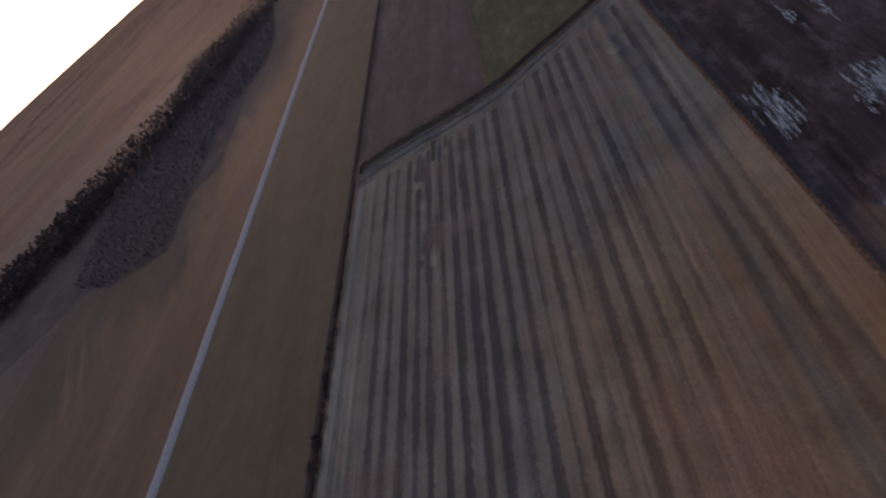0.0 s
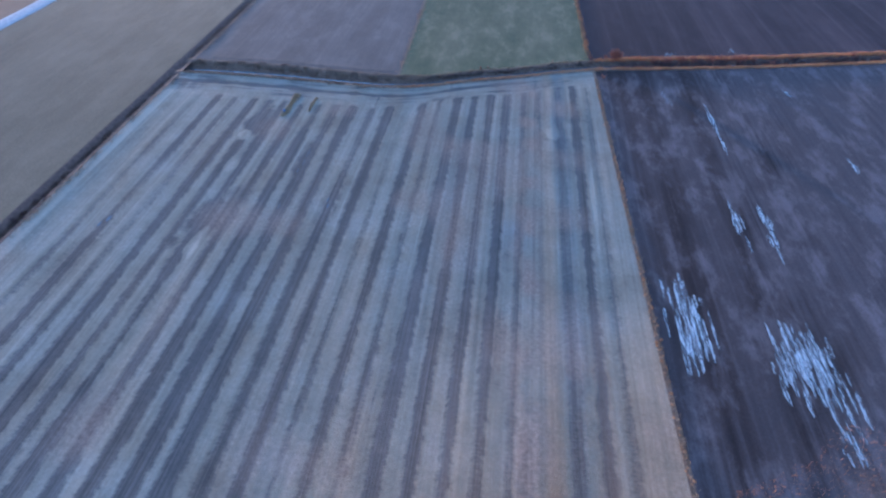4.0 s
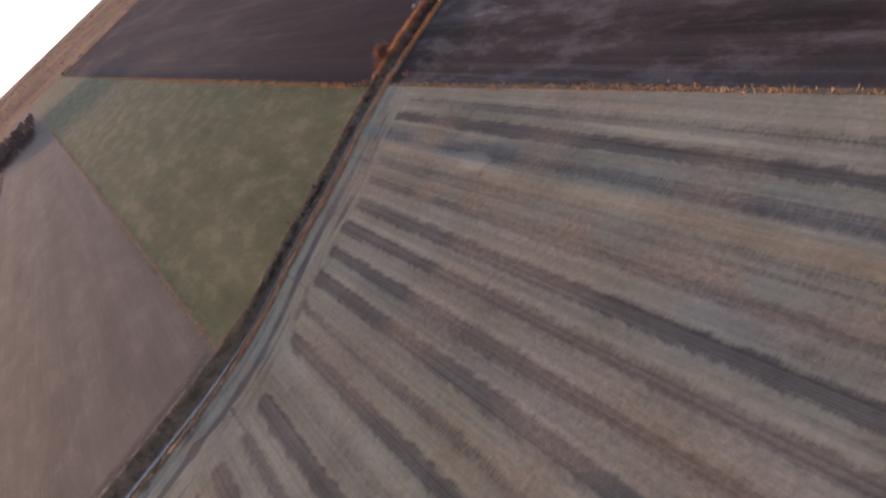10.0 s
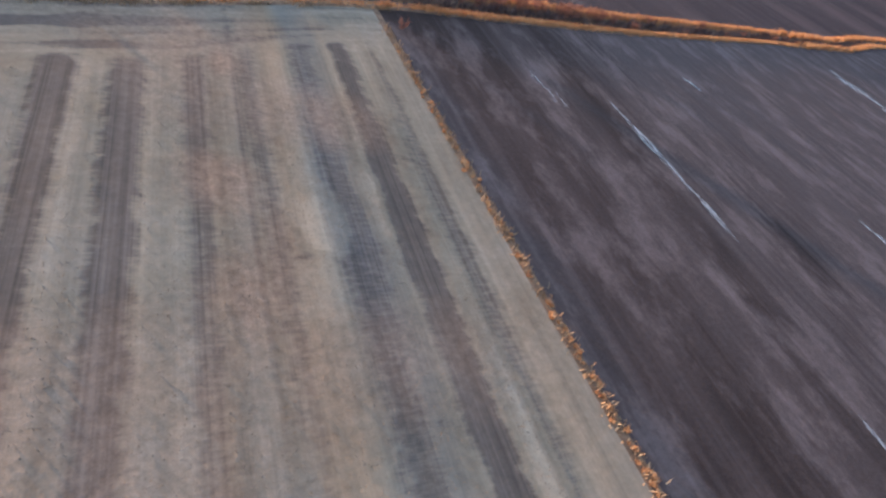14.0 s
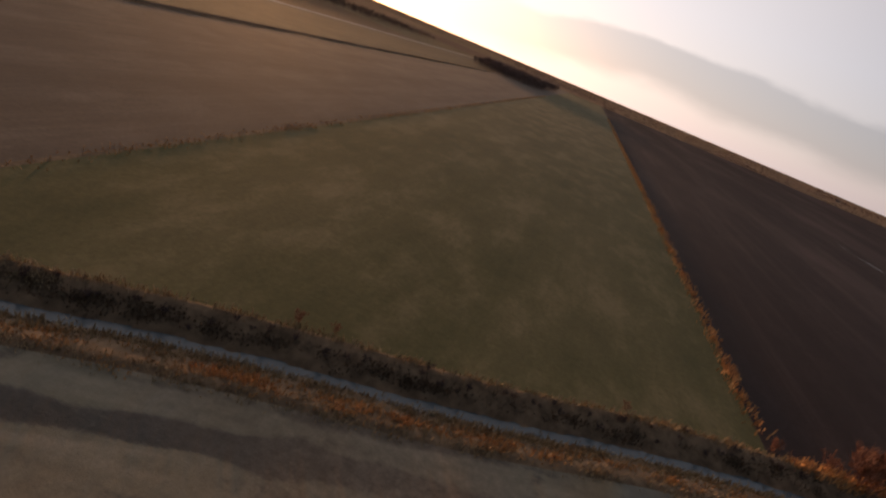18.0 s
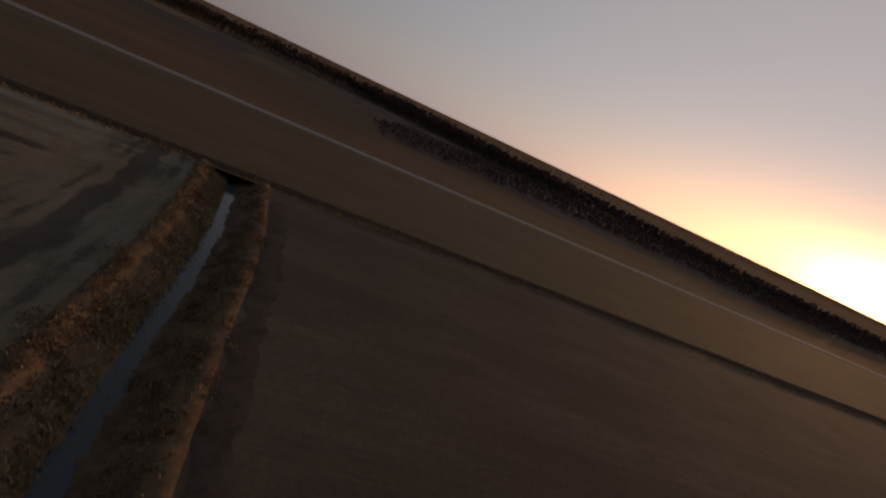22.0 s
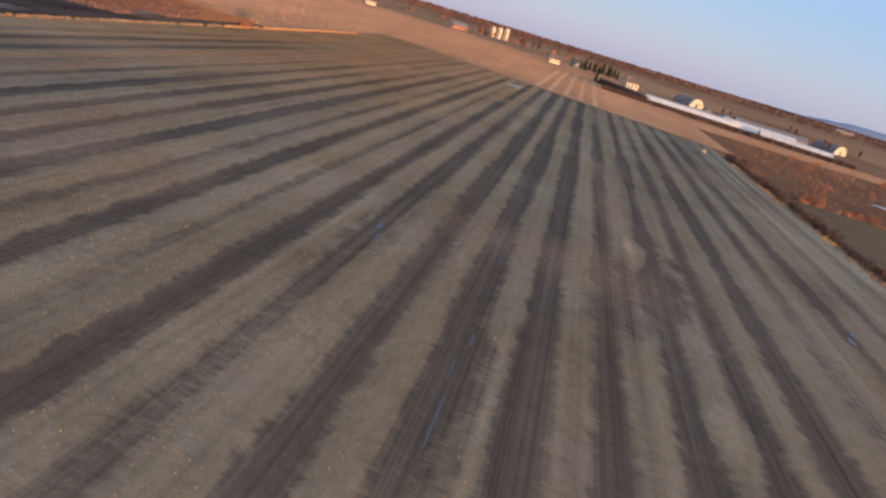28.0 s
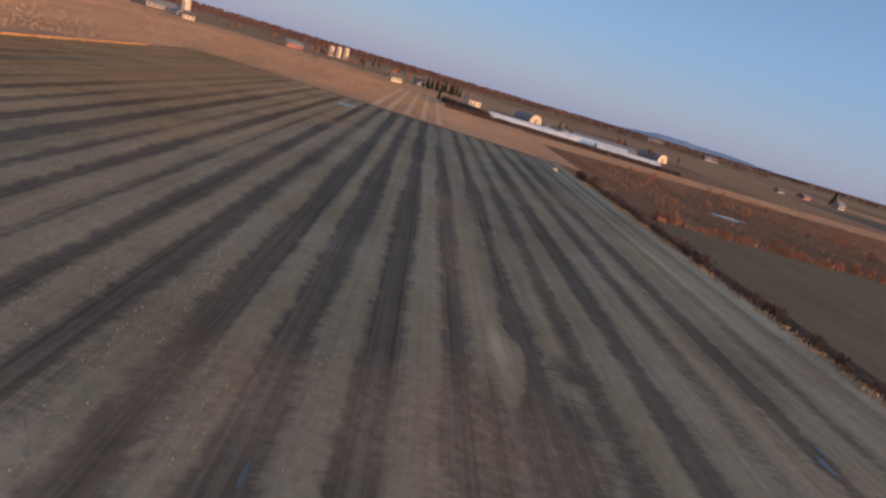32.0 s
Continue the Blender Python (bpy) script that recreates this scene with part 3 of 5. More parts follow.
# ---- the striped stubble field ----
BANDS = [(-4.2, 1.5, 0.6), (-7.9, 1.9, 1.0), (-11.8, 2.6, 0.55), (-16.7, 1.6, 0.45), (-20.9, 1.9, 0.75), (-25.3, 2.1, 1.0), (-29.3, 2.0, 1.0),
         (-33.6, 2.0, 1.0), (-37.9, 2.3, 1.0), (-42.3, 1.7, 0.7), (-46.2, 2.0, 1.0), (-50.2, 1.6, 0.65), (-54.1, 2.0, 1.0), (-58.4, 1.9, 0.75),
         (-63.1, 2.2, 1.0), (-67.3, 2.2, 1.0), (-71.7, 2.1, 1.0), (-76.0, 1.7, 0.75), (-80.3, 1.9, 0.9), (-84.2, 1.8, 0.7), (-88.2, 2.1, 0.95), (-93.0, 1.9, 0.85),
         (-97.3, 2.0, 0.85), (-102.2, 1.7, 0.6), (-107.2, 1.2, 0.5)]
# darker wet patches: x, y, half length across and along, depth
PATCHES = [(-80.5, -77, 4.8, 8.5, 0.85), (-83.4, -84.5, 2.6, 3.2, 0.8), (-77.5, -71, 3.0, 5.0, 0.6), (-83.6, -43.4, 3.0, 4.6, 1.0), (-82.2, -38.6, 2.2, 3.6, 0.6), (-67.6, -56, 1.5, 8, 0.9),
           (-59.2, -70, 2.2, 9, 0.7), (-82, -25.4, 12, 1.6, 0.6), (-97, -25.4, 8, 1.5, 0.5), (-34, -96, 9, 10, 0.35), (-23, -98, 3, 14, 0.45), (-20, -54, 3.0, 9, 0.45), (-21, -80, 4, 9, 0.4), (-96, -70, 6, 14, 0.35)]
# paler patches of thick chaff
PALES = [(-84.3, -48.6, 1.9, 2.8, 0.8), (-82.8, -61, 2.0, 3.0, 0.5), (-79.0, -84.5, 1.2, 4.5, 0.6), (-9.8, -31.5, 1.4, 4, 0.5), (-13.8, -33.0, 2.2, 4, 0.5), (-5.6, -60, 1.2, 14, 0.4)]
# the turning marks of the machine near the end of the rows: x, y, radius
TURNS = [(-6.3, -28.6, 2.4), (-14.8, -39.6, 2.6), (-10.8, -51.0, 2.4)]


def straw_at(x, y):
    """1 where pale chaff lies, 0 where the soil is bare."""
    top = ditch_y(x) - HALF
    jag = 0.3 * (value_noise(x * 0.3, y, 0.9, 11) - 0.5) + 0.25 * (value_noise(x * 0.3, y, 7.0, 12) - 0.5)
    dark = 0 * x
    for k, (c, w, s) in enumerate(BANDS):
        wid = w * (0.86 + 0.28 * value_noise(x * 0 + 7 * k, y, 17.0, 20 + k))
        cut = np.clip((top - np.interp(x, [-60, -40], [9.0, 6.6]) - 2.6 * value_noise(x, y * 0 + k, 5, 30) - y) / 1.6, 0, 1)
        fade = 0.66 + 0.45 * value_noise(x * 0 + 3 * k, y, 38.0, 60 + k)
        side = np.where(x > c, 3.0, 9.0)
        slant = y + 0.9 * np.abs(x - c)
        comb = 0.15 * (value_noise(side, slant, 1.3, 230 + k) - 0.5) + 0.5 * (value_noise(side, slant, 0.62, 260 + k) - 0.5) + 0.15 * (value_noise(side, y, 9.0, 290 + k) - 0.5)
        bow = 0.25 * (value_noise(x * 0 + k, y, 40.0, 330 + k) - 0.5)
        dark = np.maximum(dark, s * np.clip(fade, 0, 1) * cut * np.clip((wid / 2 + comb - np.abs(x + bow - c)) / 1.15 + 0.5, 0, 1))
    dark = dark * (1 - 0.6 * np.clip((x + 44) / 24, 0, 1) * np.clip((-y - 112) / 50, 0, 1))
    d = top - y
    # headland runs parallel to the ditch
    veer = np.interp(x, [-60, -35], [1.0, 0.0]) + 0.7 * (value_noise(x, y * 0, 9, 42) - 0.5)
    for k, (off, w, s) in enumerate(((0.3, 0.8, 0.5), (3.2, 1.7, 0.85), (5.2, 0.6, 0.45), (7.0, 1.3, 0.4))):
        wavy = 0.5 * w * (value_noise(x, y * 0 + k, 2.4, 43) - 0.5)
        dark = np.maximum(dark, s * np.clip((w / 2 + wavy - np.abs(d + jag - off - veer)) / 0.6 + 0.5, 0, 1) * np.clip(value_noise(x + 31 * k, y, 14, 41) * 2.4 - 0.05, 0, 1))
    for cx, cy, r in TURNS:
        q = np.hypot(x - cx, y - cy) + 0.5 * jag
        dark = np.maximum(dark, 0.45 * np.clip((0.6 - np.abs(q - r)) / 0.5, 0, 1) * (y > cy - 0.5))
    for cx, cy, a, bb, s in PATCHES:
        q = np.hypot((x - cx) / a, (y - cy) / bb) + 0.9 * (value_noise(x, y * 0.4, 3.5, 50) - 0.5) + 0.5 * (value_noise(x, y, 1.3, 51) - 0.5)
        dark = np.maximum(dark, 0.9 * s * np.clip((1.25 - q) / 0.95, 0, 1))
    for c in (-18.0, -40.3, -58.0, -96.0):
        dark = np.maximum(dark, 0.35 * np.clip((0.3 - np.abs(x + 0.5 * jag - c)) / 0.3 + 0.5, 0, 1))
    pale = 0 * x
    edge = x - left_x(y)
    for cx, cy, a, bb, s in PALES:
        q = np.hypot((x - cx) / a, (y - cy) / bb) + 0.8 * (value_noise(x, y * 0.5, 1.6, 52) - 0.5)
        pale = np.maximum(pale, s * np.clip((1.1 - q) / 0.5, 0, 1))
        dark = dark * (1 - 0.8 * s * np.clip((1.1 - q) / 0.5, 0, 1))
    for off, w, s in ((3.4, 2.6, 1.0), (6.8, 1.0, 0.55), (9.4, 1.2, 0.35)):
        pale = np.maximum(pale, 0.8 * s * np.clip((w / 2 - np.abs(edge + 0.6 * jag - off)) / 0.6 + 0.5, 0, 1) * (0.4 + value_noise(x * 0.2, y, 12, 44)))
    for off, w, s in ((1.4, 1.8, 0.45), (4.6, 1.2, 0.3), (7.8, 1.3, 0.4)):
        pale = np.maximum(pale, 0.3 * s * np.clip((w / 2 - np.abs(d + jag - off)) / 0.6 + 0.5, 0, 1) * (0.3 + value_noise(x, y * 0.2, 12, 45)))
    swath = 0.28 * (value_noise(x, y * 0 + 2, 2.6, 46) - 0.5) * (d > 10)
    return np.clip(1 - dark + pale * (1 - dark) + swath - np.interp(x, [-70, -50], [0.5, 0.3]) * (value_noise(x, y * 0.5, 9, 71) - 0.38) - np.clip((10 - d) / 2, 0, 1) * (0.5 * (value_noise(x * 0.12, d, 0.55, 72) - 0.42) + 0.35 * (value_noise(x * 0.6, y, 2.6, 73) - 0.4) + np.interp(x, [-62, -45], [0.16, 0.0])), 0, 1.6)


NU, NV = 540, 1080
field_ob, fx, fy, fz = sheet("striped_field", lambda y: left_x(y) + LHALF, lambda y: right_x(y) - 0.4, south_y, lambda x: ditch_y(x) - HALF, NU, NV, M_STUBBLE,
                             "harvested field with pale chaff swaths between bare dark rows")
straw = straw_at(fx, fy)
sz = 0.008 * straw + 0.006 * value_noise(fx, fy, 0.9, 81) * straw
sz[0, :] = sz[-1, :] = 0
sz[:, 0] = sz[:, -1] = 0
field_ob.data.vertices.foreach_set("co", np.stack([fx, fy, sz], -1).astype(np.float32).ravel())
att = field_ob.data.attributes.new("straw", "FLOAT", "POINT")
att.data.foreach_set("value", straw.astype(np.float32).ravel())
# warm strips of thick chaff and cold wet ones
tone = 0.5 + 0.3 * np.clip(1.4 - np.abs(fx + 15.0 + 0.8 * (value_noise(fx * 0, fy, 16.0, 95) - 0.5)) / 1.2, 0, 1) - 0.6 * np.clip(1.4 - np.abs(fx + 11.7 + 0.8 * (value_noise(fx * 0, fy, 14.0, 96) - 0.5)) / 1.6, 0, 1)
# the low sun's warmth on the south-eastern rows is painted in too
tone = tone - 0.34 * np.clip(1.1 - np.hypot((fx + 22) / 5, (fy + 73) / 6), 0, 1) + 0.3 * (value_noise(fx * 1.5, fy * 0.3, 9.0, 97) - 0.5) + 0.4 * np.clip((-fy - 110) / 60, 0, 1) * np.clip((fx + 70) / 50, 0, 1)
tone = tone + 0.16 * np.clip((fx + 62) / 50, 0, 1) * np.clip((-fy - 85) / 40, 0, 1)
tone = tone - 0.09 * np.clip((10 - (ditch_y(fx) - HALF - fy)) / 3, 0, 1)
att = field_ob.data.attributes.new("tone", "FLOAT", "POINT")
att.data.foreach_set("value", np.clip(tone, 0, 1).astype(np.float32).ravel())
weed = np.clip(1 - np.abs(fx + 19.0) / 4.5, 0, 1) * np.clip(2.2 * value_noise(fx * 1.6, fy, 5.0, 91) - 0.7, 0, 1)
weed = np.maximum(weed, 0.7 * np.clip(3 * value_noise(fx, fy, 11.0, 92) - 2.05, 0, 1)) * 0.85
att = field_ob.data.attributes.new("weed", "FLOAT", "POINT")
att.data.foreach_set("value", weed.astype(np.float32).ravel())

att = field_ob.data.attributes.new("rows", "FLOAT", "POINT")
att.data.foreach_set("value", np.clip((ditch_y(fx) - HALF - 7.5 - fy) / 3, 0, 1).astype(np.float32).ravel())
# sunlit look put into the normals: more scatter towards the balk and the southern end
sun_catch = np.clip((fx + 62) / 58, 0, 1) ** 1.1 * (0.03 + 0.97 * np.clip((-fy - 84) / 40, 0, 1)) * (0.7 + 0.6 * value_noise(fx * 2, fy * 0.4, 12.0, 93))
att = field_ob.data.attributes.new("sun_catch", "FLOAT", "POINT")
att.data.foreach_set("value", np.clip(sun_catch, 0, 1).astype(np.float32).ravel())

# ---- the other fields ----
sheet("field_brown", lambda y: left_x(y) + LHALF, lambda y: brown_x(y) - 0.3, lambda x: ditch_y(x) + north_half(x), const(FAR_N), 60, 220, M_BROWN, "tilled brown field with faint rows beside the ditch", 0, 0.03, 1.0)
sheet("field_green", lambda y: brown_x(y) + 0.3, green_x, lambda x: ditch_y(x) + north_half(x), const(FAR_N), 60, 220, M_GREEN, "worn olive green pasture beyond the ditch", 0, 0.03)
sheet("field_dark_north", lambda y: green_x(y) + 0.0, const(FAR_E), lambda x: ditch_y(x) + north_half(x), const(FAR_N), 160, 160, M_NORTH, "bare dark ploughed field with long pale streaks", 0, 0.04, 1.6)
sheet("field_dark", lambda y: right_x(y) + 0.4, const(FAR_E), const(-158.0), lambda x: ditch_y(x) - HALF, 200, 160, M_DARK, "wet dark ploughed field with ice in its furrows", 0, 0.04, 1.6)
sheet("field_edge", lambda y: right_x(y) - 0.4, lambda y: right_x(y) + 0.4, south_y, lambda x: ditch_y(x) - HALF, 3, 120, M_BANK, "narrow turf balk between two fields", 0, 0.0, category="field edge")
sheet("field_edge", lambda y: brown_x(y) - 0.3, lambda y: brown_x(y) + 0.3, lambda x: ditch_y(x) + north_half(x), const(FAR_N), 3, 120, M_BANK, "narrow turf strip beside the pasture", 0, 0.0, category="field edge")
sheet("field_hay_east", lambda y: right_x(y) + 0.4, const(FAR_E), const(SOUTH), const(-158.0), 60, 16, M_HAY, "dry orange hay field", 0, 0.05)
sheet("field_west", lambda y: road_x(y) + 2.4, lambda y: left_x(y) - LHALF, const(-153.0), const(700.0), 40, 200, M_WEST, "dull mown grass field between road and ditch", 0.03, 0.02)
sheet("field_rust", const(-330.0), lambda y: road_x(y) - 2.4, const(-158.0), const(420.0), 40, 120, M_RUST, "rust-brown meadow beyond the gravel road", 0.03, 0.02)
sheet("field_marsh", const(-420.0), lambda y: left_x(y) - LHALF, const(-262.0), const(-155.0), 60, 30, M_MARSH, "wet meadow with reddish scrub", 0.02, 0.03)
sheet("field_hay", const(-117.0), const(620.0), const(-520.0), lambda x: np.where(x < 4.0, south_y(x) - 0.3, -245.0), 160, 60, M_HAY, "wide dry hay field, orange in the low sun", 0.045, 0.02)
for x in (-55.5, -60.2, -65.8, -71.0, -76.2):
    sheet("hay_swath", const(x - 0.9), const(x + 0.9), const(-380.0), lambda t: south_y(t) - 4.0, 4, 60, M_SWATH, "pale mown swath running on into the hay field", 0.08, 0.02)
sheet("field_tan", const(-420.0), const(-95.0), const(-300.0), const(-262.0), 40, 12, M_HAY, "strip of tan grass before the greenhouses", 0.03, 0.02)
sheet("field_fallow", const(-430.0), const(-330.0), const(-420.0), const(-60.0), 20, 40, M_BROWN, "grey-brown fallow field beyond the meadow", 0.02, 0.02)
sheet("field_straw", const(-500.0), const(-430.0), const(-520.0), const(-90.0), 20, 40, M_HAY, "pale strip of dry grass beyond the fallow field", 0.02, 0.02)
sheet("field_strip", const(230.0), const(900.0), lambda x: 300 + 0.42 * (np.asarray(x) - 230), lambda x: 322 + 0.43 * (np.asarray(x) - 230), 40, 6, M_WEST, "long pale strip of dry grass", 0.06, 0.02)

# ---- road ----
ry = np.linspace(-157, 900, 260)
prof = [(-2.6, -0.02), (-1.9, 0.07), (-0.8, 0.1), (0, 0.08), (0.8, 0.1), (1.9, 0.07), (2.6, -0.02)]
rv = np.array([[(float(road_x(y)) + o + 0.12 * math.sin(y * 0.21), y, 0.05 + h) for o, h in prof] for y in ry])
tagged(new("road", mesh_of("road", rv.reshape(-1, 3), grid_faces(len(ry), len(prof)), M_ROAD, True)), "straight pale gravel farm road with two wheel tracks", "road", kind="structure")
tv = []
for t in np.linspace(0, 1, 40):
    x, y = -179 - 165 * t, 24.5 - 33 * t + 6 * math.sin(3 * t)
    tv.append([(x, y - 1.2, 0.05), (x, y, 0.1), (x, y + 1.2, 0.05)])
tagged(new("farm_track", mesh_of("farm_track", np.array(tv).reshape(-1, 3), grid_faces(40, 3), M_BANK, True)), "faint grassy track off the gravel road", "track", kind="structure")

# ---- ditch with water ----
dx = np.concatenate([np.linspace(-114, 60, 520), np.linspace(61, 900, 200)])
cy = ditch_y(dx)
cross = [(-HALF, 0.0), (-3.7, 0.1), (-2.9, -0.05), (-1.9, -0.4), (-1.1, -0.7), (-0.7, -0.86), (-0.3, -1.0), (0.3, -1.0), (0.7, -0.86), (1.1, -0.7), (1.9, -0.4), (2.9, -0.05), (3.7, 0.1), (HALF, 0.0)]
dv = np.array([[(x, y + (o if o < 0 else o * float(north_half(x)) / HALF), h * float(deep(x)) + (0 if abs(o) > 4 else 0.13 * noise.noise((x * 0.5, o * 1.5, 0.3)) + 0.13 * noise.noise((x * 1.7, o * 3, 0.9)))) for o, h in cross] for x, y in zip(dx, cy)])
tagged(new("ditch_bank", mesh_of("ditch_bank", dv.reshape(-1, 3), grid_faces(len(dx), len(cross)), M_BANK, True)), "earth banks of a ditch overgrown with dry grass", "ditch", kind="structure")
wx = dx[dx < 70]
wid = np.interp(wx, [-60, -48], [2.6, 1.7]) * north_half(wx) / HALF
wc = ditch_y(wx) + np.interp(wx, [-60, -48], [0.3, 0.0])
wv = np.stack([np.stack([wx, wc - wid, -0.9 * deep(wx)], 1), np.stack([wx, wc, -0.9 * deep(wx)], 1), np.stack([wx, wc + wid, -0.9 * deep(wx)], 1)], 1)
tagged(new("ditch_water", mesh_of("ditch_water", wv.reshape(-1, 3), grid_faces(len(wx), 3), M_WATER, True)), "still water in the ditch mirroring the sky", "water", kind="structure")
mx = np.linspace(-108, -57, 140)
mo = 0.5 * np.array([noise.noise((x * 0.35, 0.0, 4.0)) for x in mx])
mw = 0.9 + 0.5 * np.array([noise.noise((x * 0.5, 2.0, 4.0)) for x in mx])
mv = np.stack([np.stack([mx, ditch_y(mx) + 5.3 + mo + e * mw, 0 * mx + z], 1) for e, z in ((-1, 0.01), (-0.4, 0.03), (0.4, 0.03), (1, 0.01))], 1)
tagged(new("muddy_track", mesh_of("muddy_track", mv.reshape(-1, 3), grid_faces(len(mx), 4), M_RUT, True)), "dark muddy wheel track beside the ditch", "track", kind="structure")
# the dry side ditch along the field
ly = np.linspace(-186, 900, 420)
lprof = [(-LHALF, 0.0), (-1.4, 0.02), (-0.7, -0.42), (0.0, -0.6), (0.7, -0.45), (1.4, 0.04), (LHALF, 0.0)]
lv = np.array([[(float(left_x(y)) + o, y, h + (0 if abs(o) > 1.8 else 0.1 * noise.noise((o * 2, y * 0.5, 3.0)))) for o, h in lprof] for y in ly])
tagged(new("side_ditch", mesh_of("side_ditch", lv.reshape(-1, 3), grid_faces(len(ly), len(lprof)), M_DARKBANK, True)), "shallow dry ditch full of dark sedge", "ditch", kind="structure")
sv = np.array([[(float(left_x(y)) + o, y, 0.0) for o in (-LHALF - 2, LHALF + 0.01)] for y in (-206.0, -186.0)])
tagged(new("field_corner", mesh_of("field_corner", sv.reshape(-1, 3), grid_faces(2, 2), M_MARSH)), "rough ground at the field's corner", "field edge", kind="structure")
hv = np.array([[(x, float(south_y(x)) + o, h) for o, h in ((-1.1, 0.05), (0.0, 0.13), (0.9, 0.02))] for x in np.linspace(-114, 6, 60)])
tagged(new("headland_strip", mesh_of("headland_strip", hv.reshape(-1, 3), grid_faces(60, 3), M_BANK, True)), "brown turf strip at the end of the rows", "field edge", kind="structure")

# ---- vegetation ----


def grass_stuff(name, pts, height, width, material, label, seed, lean=0.7, category="grass"):
    r = np.random.default_rng(seed)
    h = height * (0.55 + 0.9 * r.random(len(pts)))
    v, q, t = blades(pts, h, lean, width, r)
    vv, groups = join([(v, q, t)])
    return tagged(new(name, mesh_of(name, vv, groups, material)), label, category, kind="stuff")


def along(x0, x1, n, offset, spread, r, clump=0.6, per=14):
    """Points along the ditch at an offset from its middle, in clumps."""
    c = x0 + (x1 - x0) * r.random(max(1, n // per))
    o = offset + spread * r.normal(size=len(c)) * 0.5
    k = r.integers(0, len(c), n)
    x = c[k] + clump * r.normal(size=n)
    o = o[k] + clump * 0.5 * r.normal(size=n)
    return x, ditch_y(x) + np.where(o > 0, o * north_half(x) / HALF, o), o


def bank_z(o):
    return np.interp(np.abs(o), [0, 0.3, 0.7, 1.1, 1.9, 2.9, 3.7, 4.2], [-1.0, -1.0, -0.86, -0.7, -0.4, -0.05, 0.1, 0.0])


def bank_grass(name, x0, x1, n, offset, spread, height, width, material, label, seed, per=14):
    r = np.random.default_rng(seed)
    x, y, o = along(x0, x1, n, offset, spread, r, 0.6, per)
    z = bank_z(o) * deep(x) - 0.05
    return grass_stuff(name, np.stack([x, y, z], 1), height, width, material, label, seed + 1)


bank_grass("bank_grass", -54, 2, 5200, -2.6, 1.2, 0.22, 0.08, M_GRASS, "dry orange grass on the ditch's near bank", 101, 45)
bank_grass("bank_grass", -112, -52, 6000, -2.4, 1.3, 0.2, 0.08, M_SEDGE, "brown tussocky grass on the ditch's bank", 141, 60)
bank_grass("bank_grass", -112, -52, 5000, 2.4, 1.4, 0.2, 0.08, M_SEDGE, "brown tussocky grass on the ditch's far bank", 143, 60)
bank_grass("bank_grass", -112, 2, 9000, -1.8, 0.9, 0.22, 0.07, M_TAN, "brown dry grass above the water", 102, 45)
bank_grass("bank_grass", -112, 2, 7000, -3.8, 0.7, 0.22, 0.07, M_TAN, "pale dry grass along the top of the bank", 103, 45)
bank_grass("bank_grass", -112, -44, 7500, 2.7, 1.5, 0.2, 0.07, M_TAN, "brown dry grass on the far bank", 105, 45)
bank_grass("bank_grass", -112, 2, 6000, -0.98, 0.3, 0.34, 0.08, M_TAN, "dry brown grass at the edge of the water", 121)
bank_grass("bank_sedge", -52, 2, 4200, 2.0, 0.8, 0.19, 0.08, M_DGRASS, "dark sedge and scrub on the pasture side", 107, 60)
bank_grass("bank_grass", -50, 2, 1800, 4.0, 0.5, 0.35, 0.07, M_TAN, "pale grass tops along the pasture", 109)
bank_grass("row_grass", 0, 130, 14000, 3.2, 0.9, 0.65, 0.08, M_GRASS, "tall orange grass row along the ditch", 111)
bank_grass("row_grass", 0, 130, 12000, -3.2, 0.8, 0.6, 0.08, M_GRASS, "tall orange grass row along the ditch", 113)
bank_grass("row_grass", 130, 520, 9000, 3.2, 0.9, 1.2, 0.22, M_GRASS, "tall orange grass row along the far ditch", 115)
bank_grass("row_grass", 130, 520, 8000, -3.2, 0.9, 1.2, 0.22, M_GRASS, "tall orange grass row along the far ditch", 117)
bank_grass("bank_sedge", 6, 220, 7000, 0.2, 1.4, 1.3, 0.1, M_TWIG, "dark bare scrub in the ditch between the grass rows", 119)


def line_points(fx_of, y0, y1, n, spread, r, clump=0.5):
    c = y0 + (y1 - y0) * r.random(max(1, n // 12))
    k = r.integers(0, len(c), n)
    y = c[k] + clump * r.normal(size=n)
    return np.stack([fx_of(y) + spread * r.normal(size=n), y, 0 * y - 0.03], 1)


r0 = np.random.default_rng(131)
p = line_points(left_x, -186, -25, 3600, 0.4, r0)
p[:, 2] = -0.5
grass_stuff("side_sedge", p, 0.42, 0.1, M_DGRASS, "dark sedge filling the side ditch", 132)
p = line_points(left_x, -20, 430, 8000, 0.6, r0, 1.2)
p[:, 2] = -0.5
grass_stuff("side_sedge", p, 0.5, 0.12, M_SEDGE, "dark sedge filling the side ditch", 133)
grass_stuff("edge_grass", line_points(lambda y: left_x(y) + 1.9, -8, 430, 8000, 0.5, r0, 2.0), 0.25, 0.12, M_TAN, "pale tan grass along the side ditch", 134)
grass_stuff("edge_grass", line_points(lambda y: left_x(y) + 2.2, -180, -25, 3500, 0.5, r0, 1.0), 0.35, 0.09, M_TAN, "pale dry grass beside the side ditch", 135)
grass_stuff("edge_grass", line_points(brown_x, -10, 420, 5000, 0.5, r0, 1.6), 0.22, 0.1, M_GRASS, "dry grass between the tilled field and the pasture", 136)
grass_stuff("edge_grass", line_points(green_x, 12, 500, 9000, 0.45, r0, 1.2), 0.5, 0.1, M_GRASS, "dry orange grass between the pasture and the ploughed field", 137)
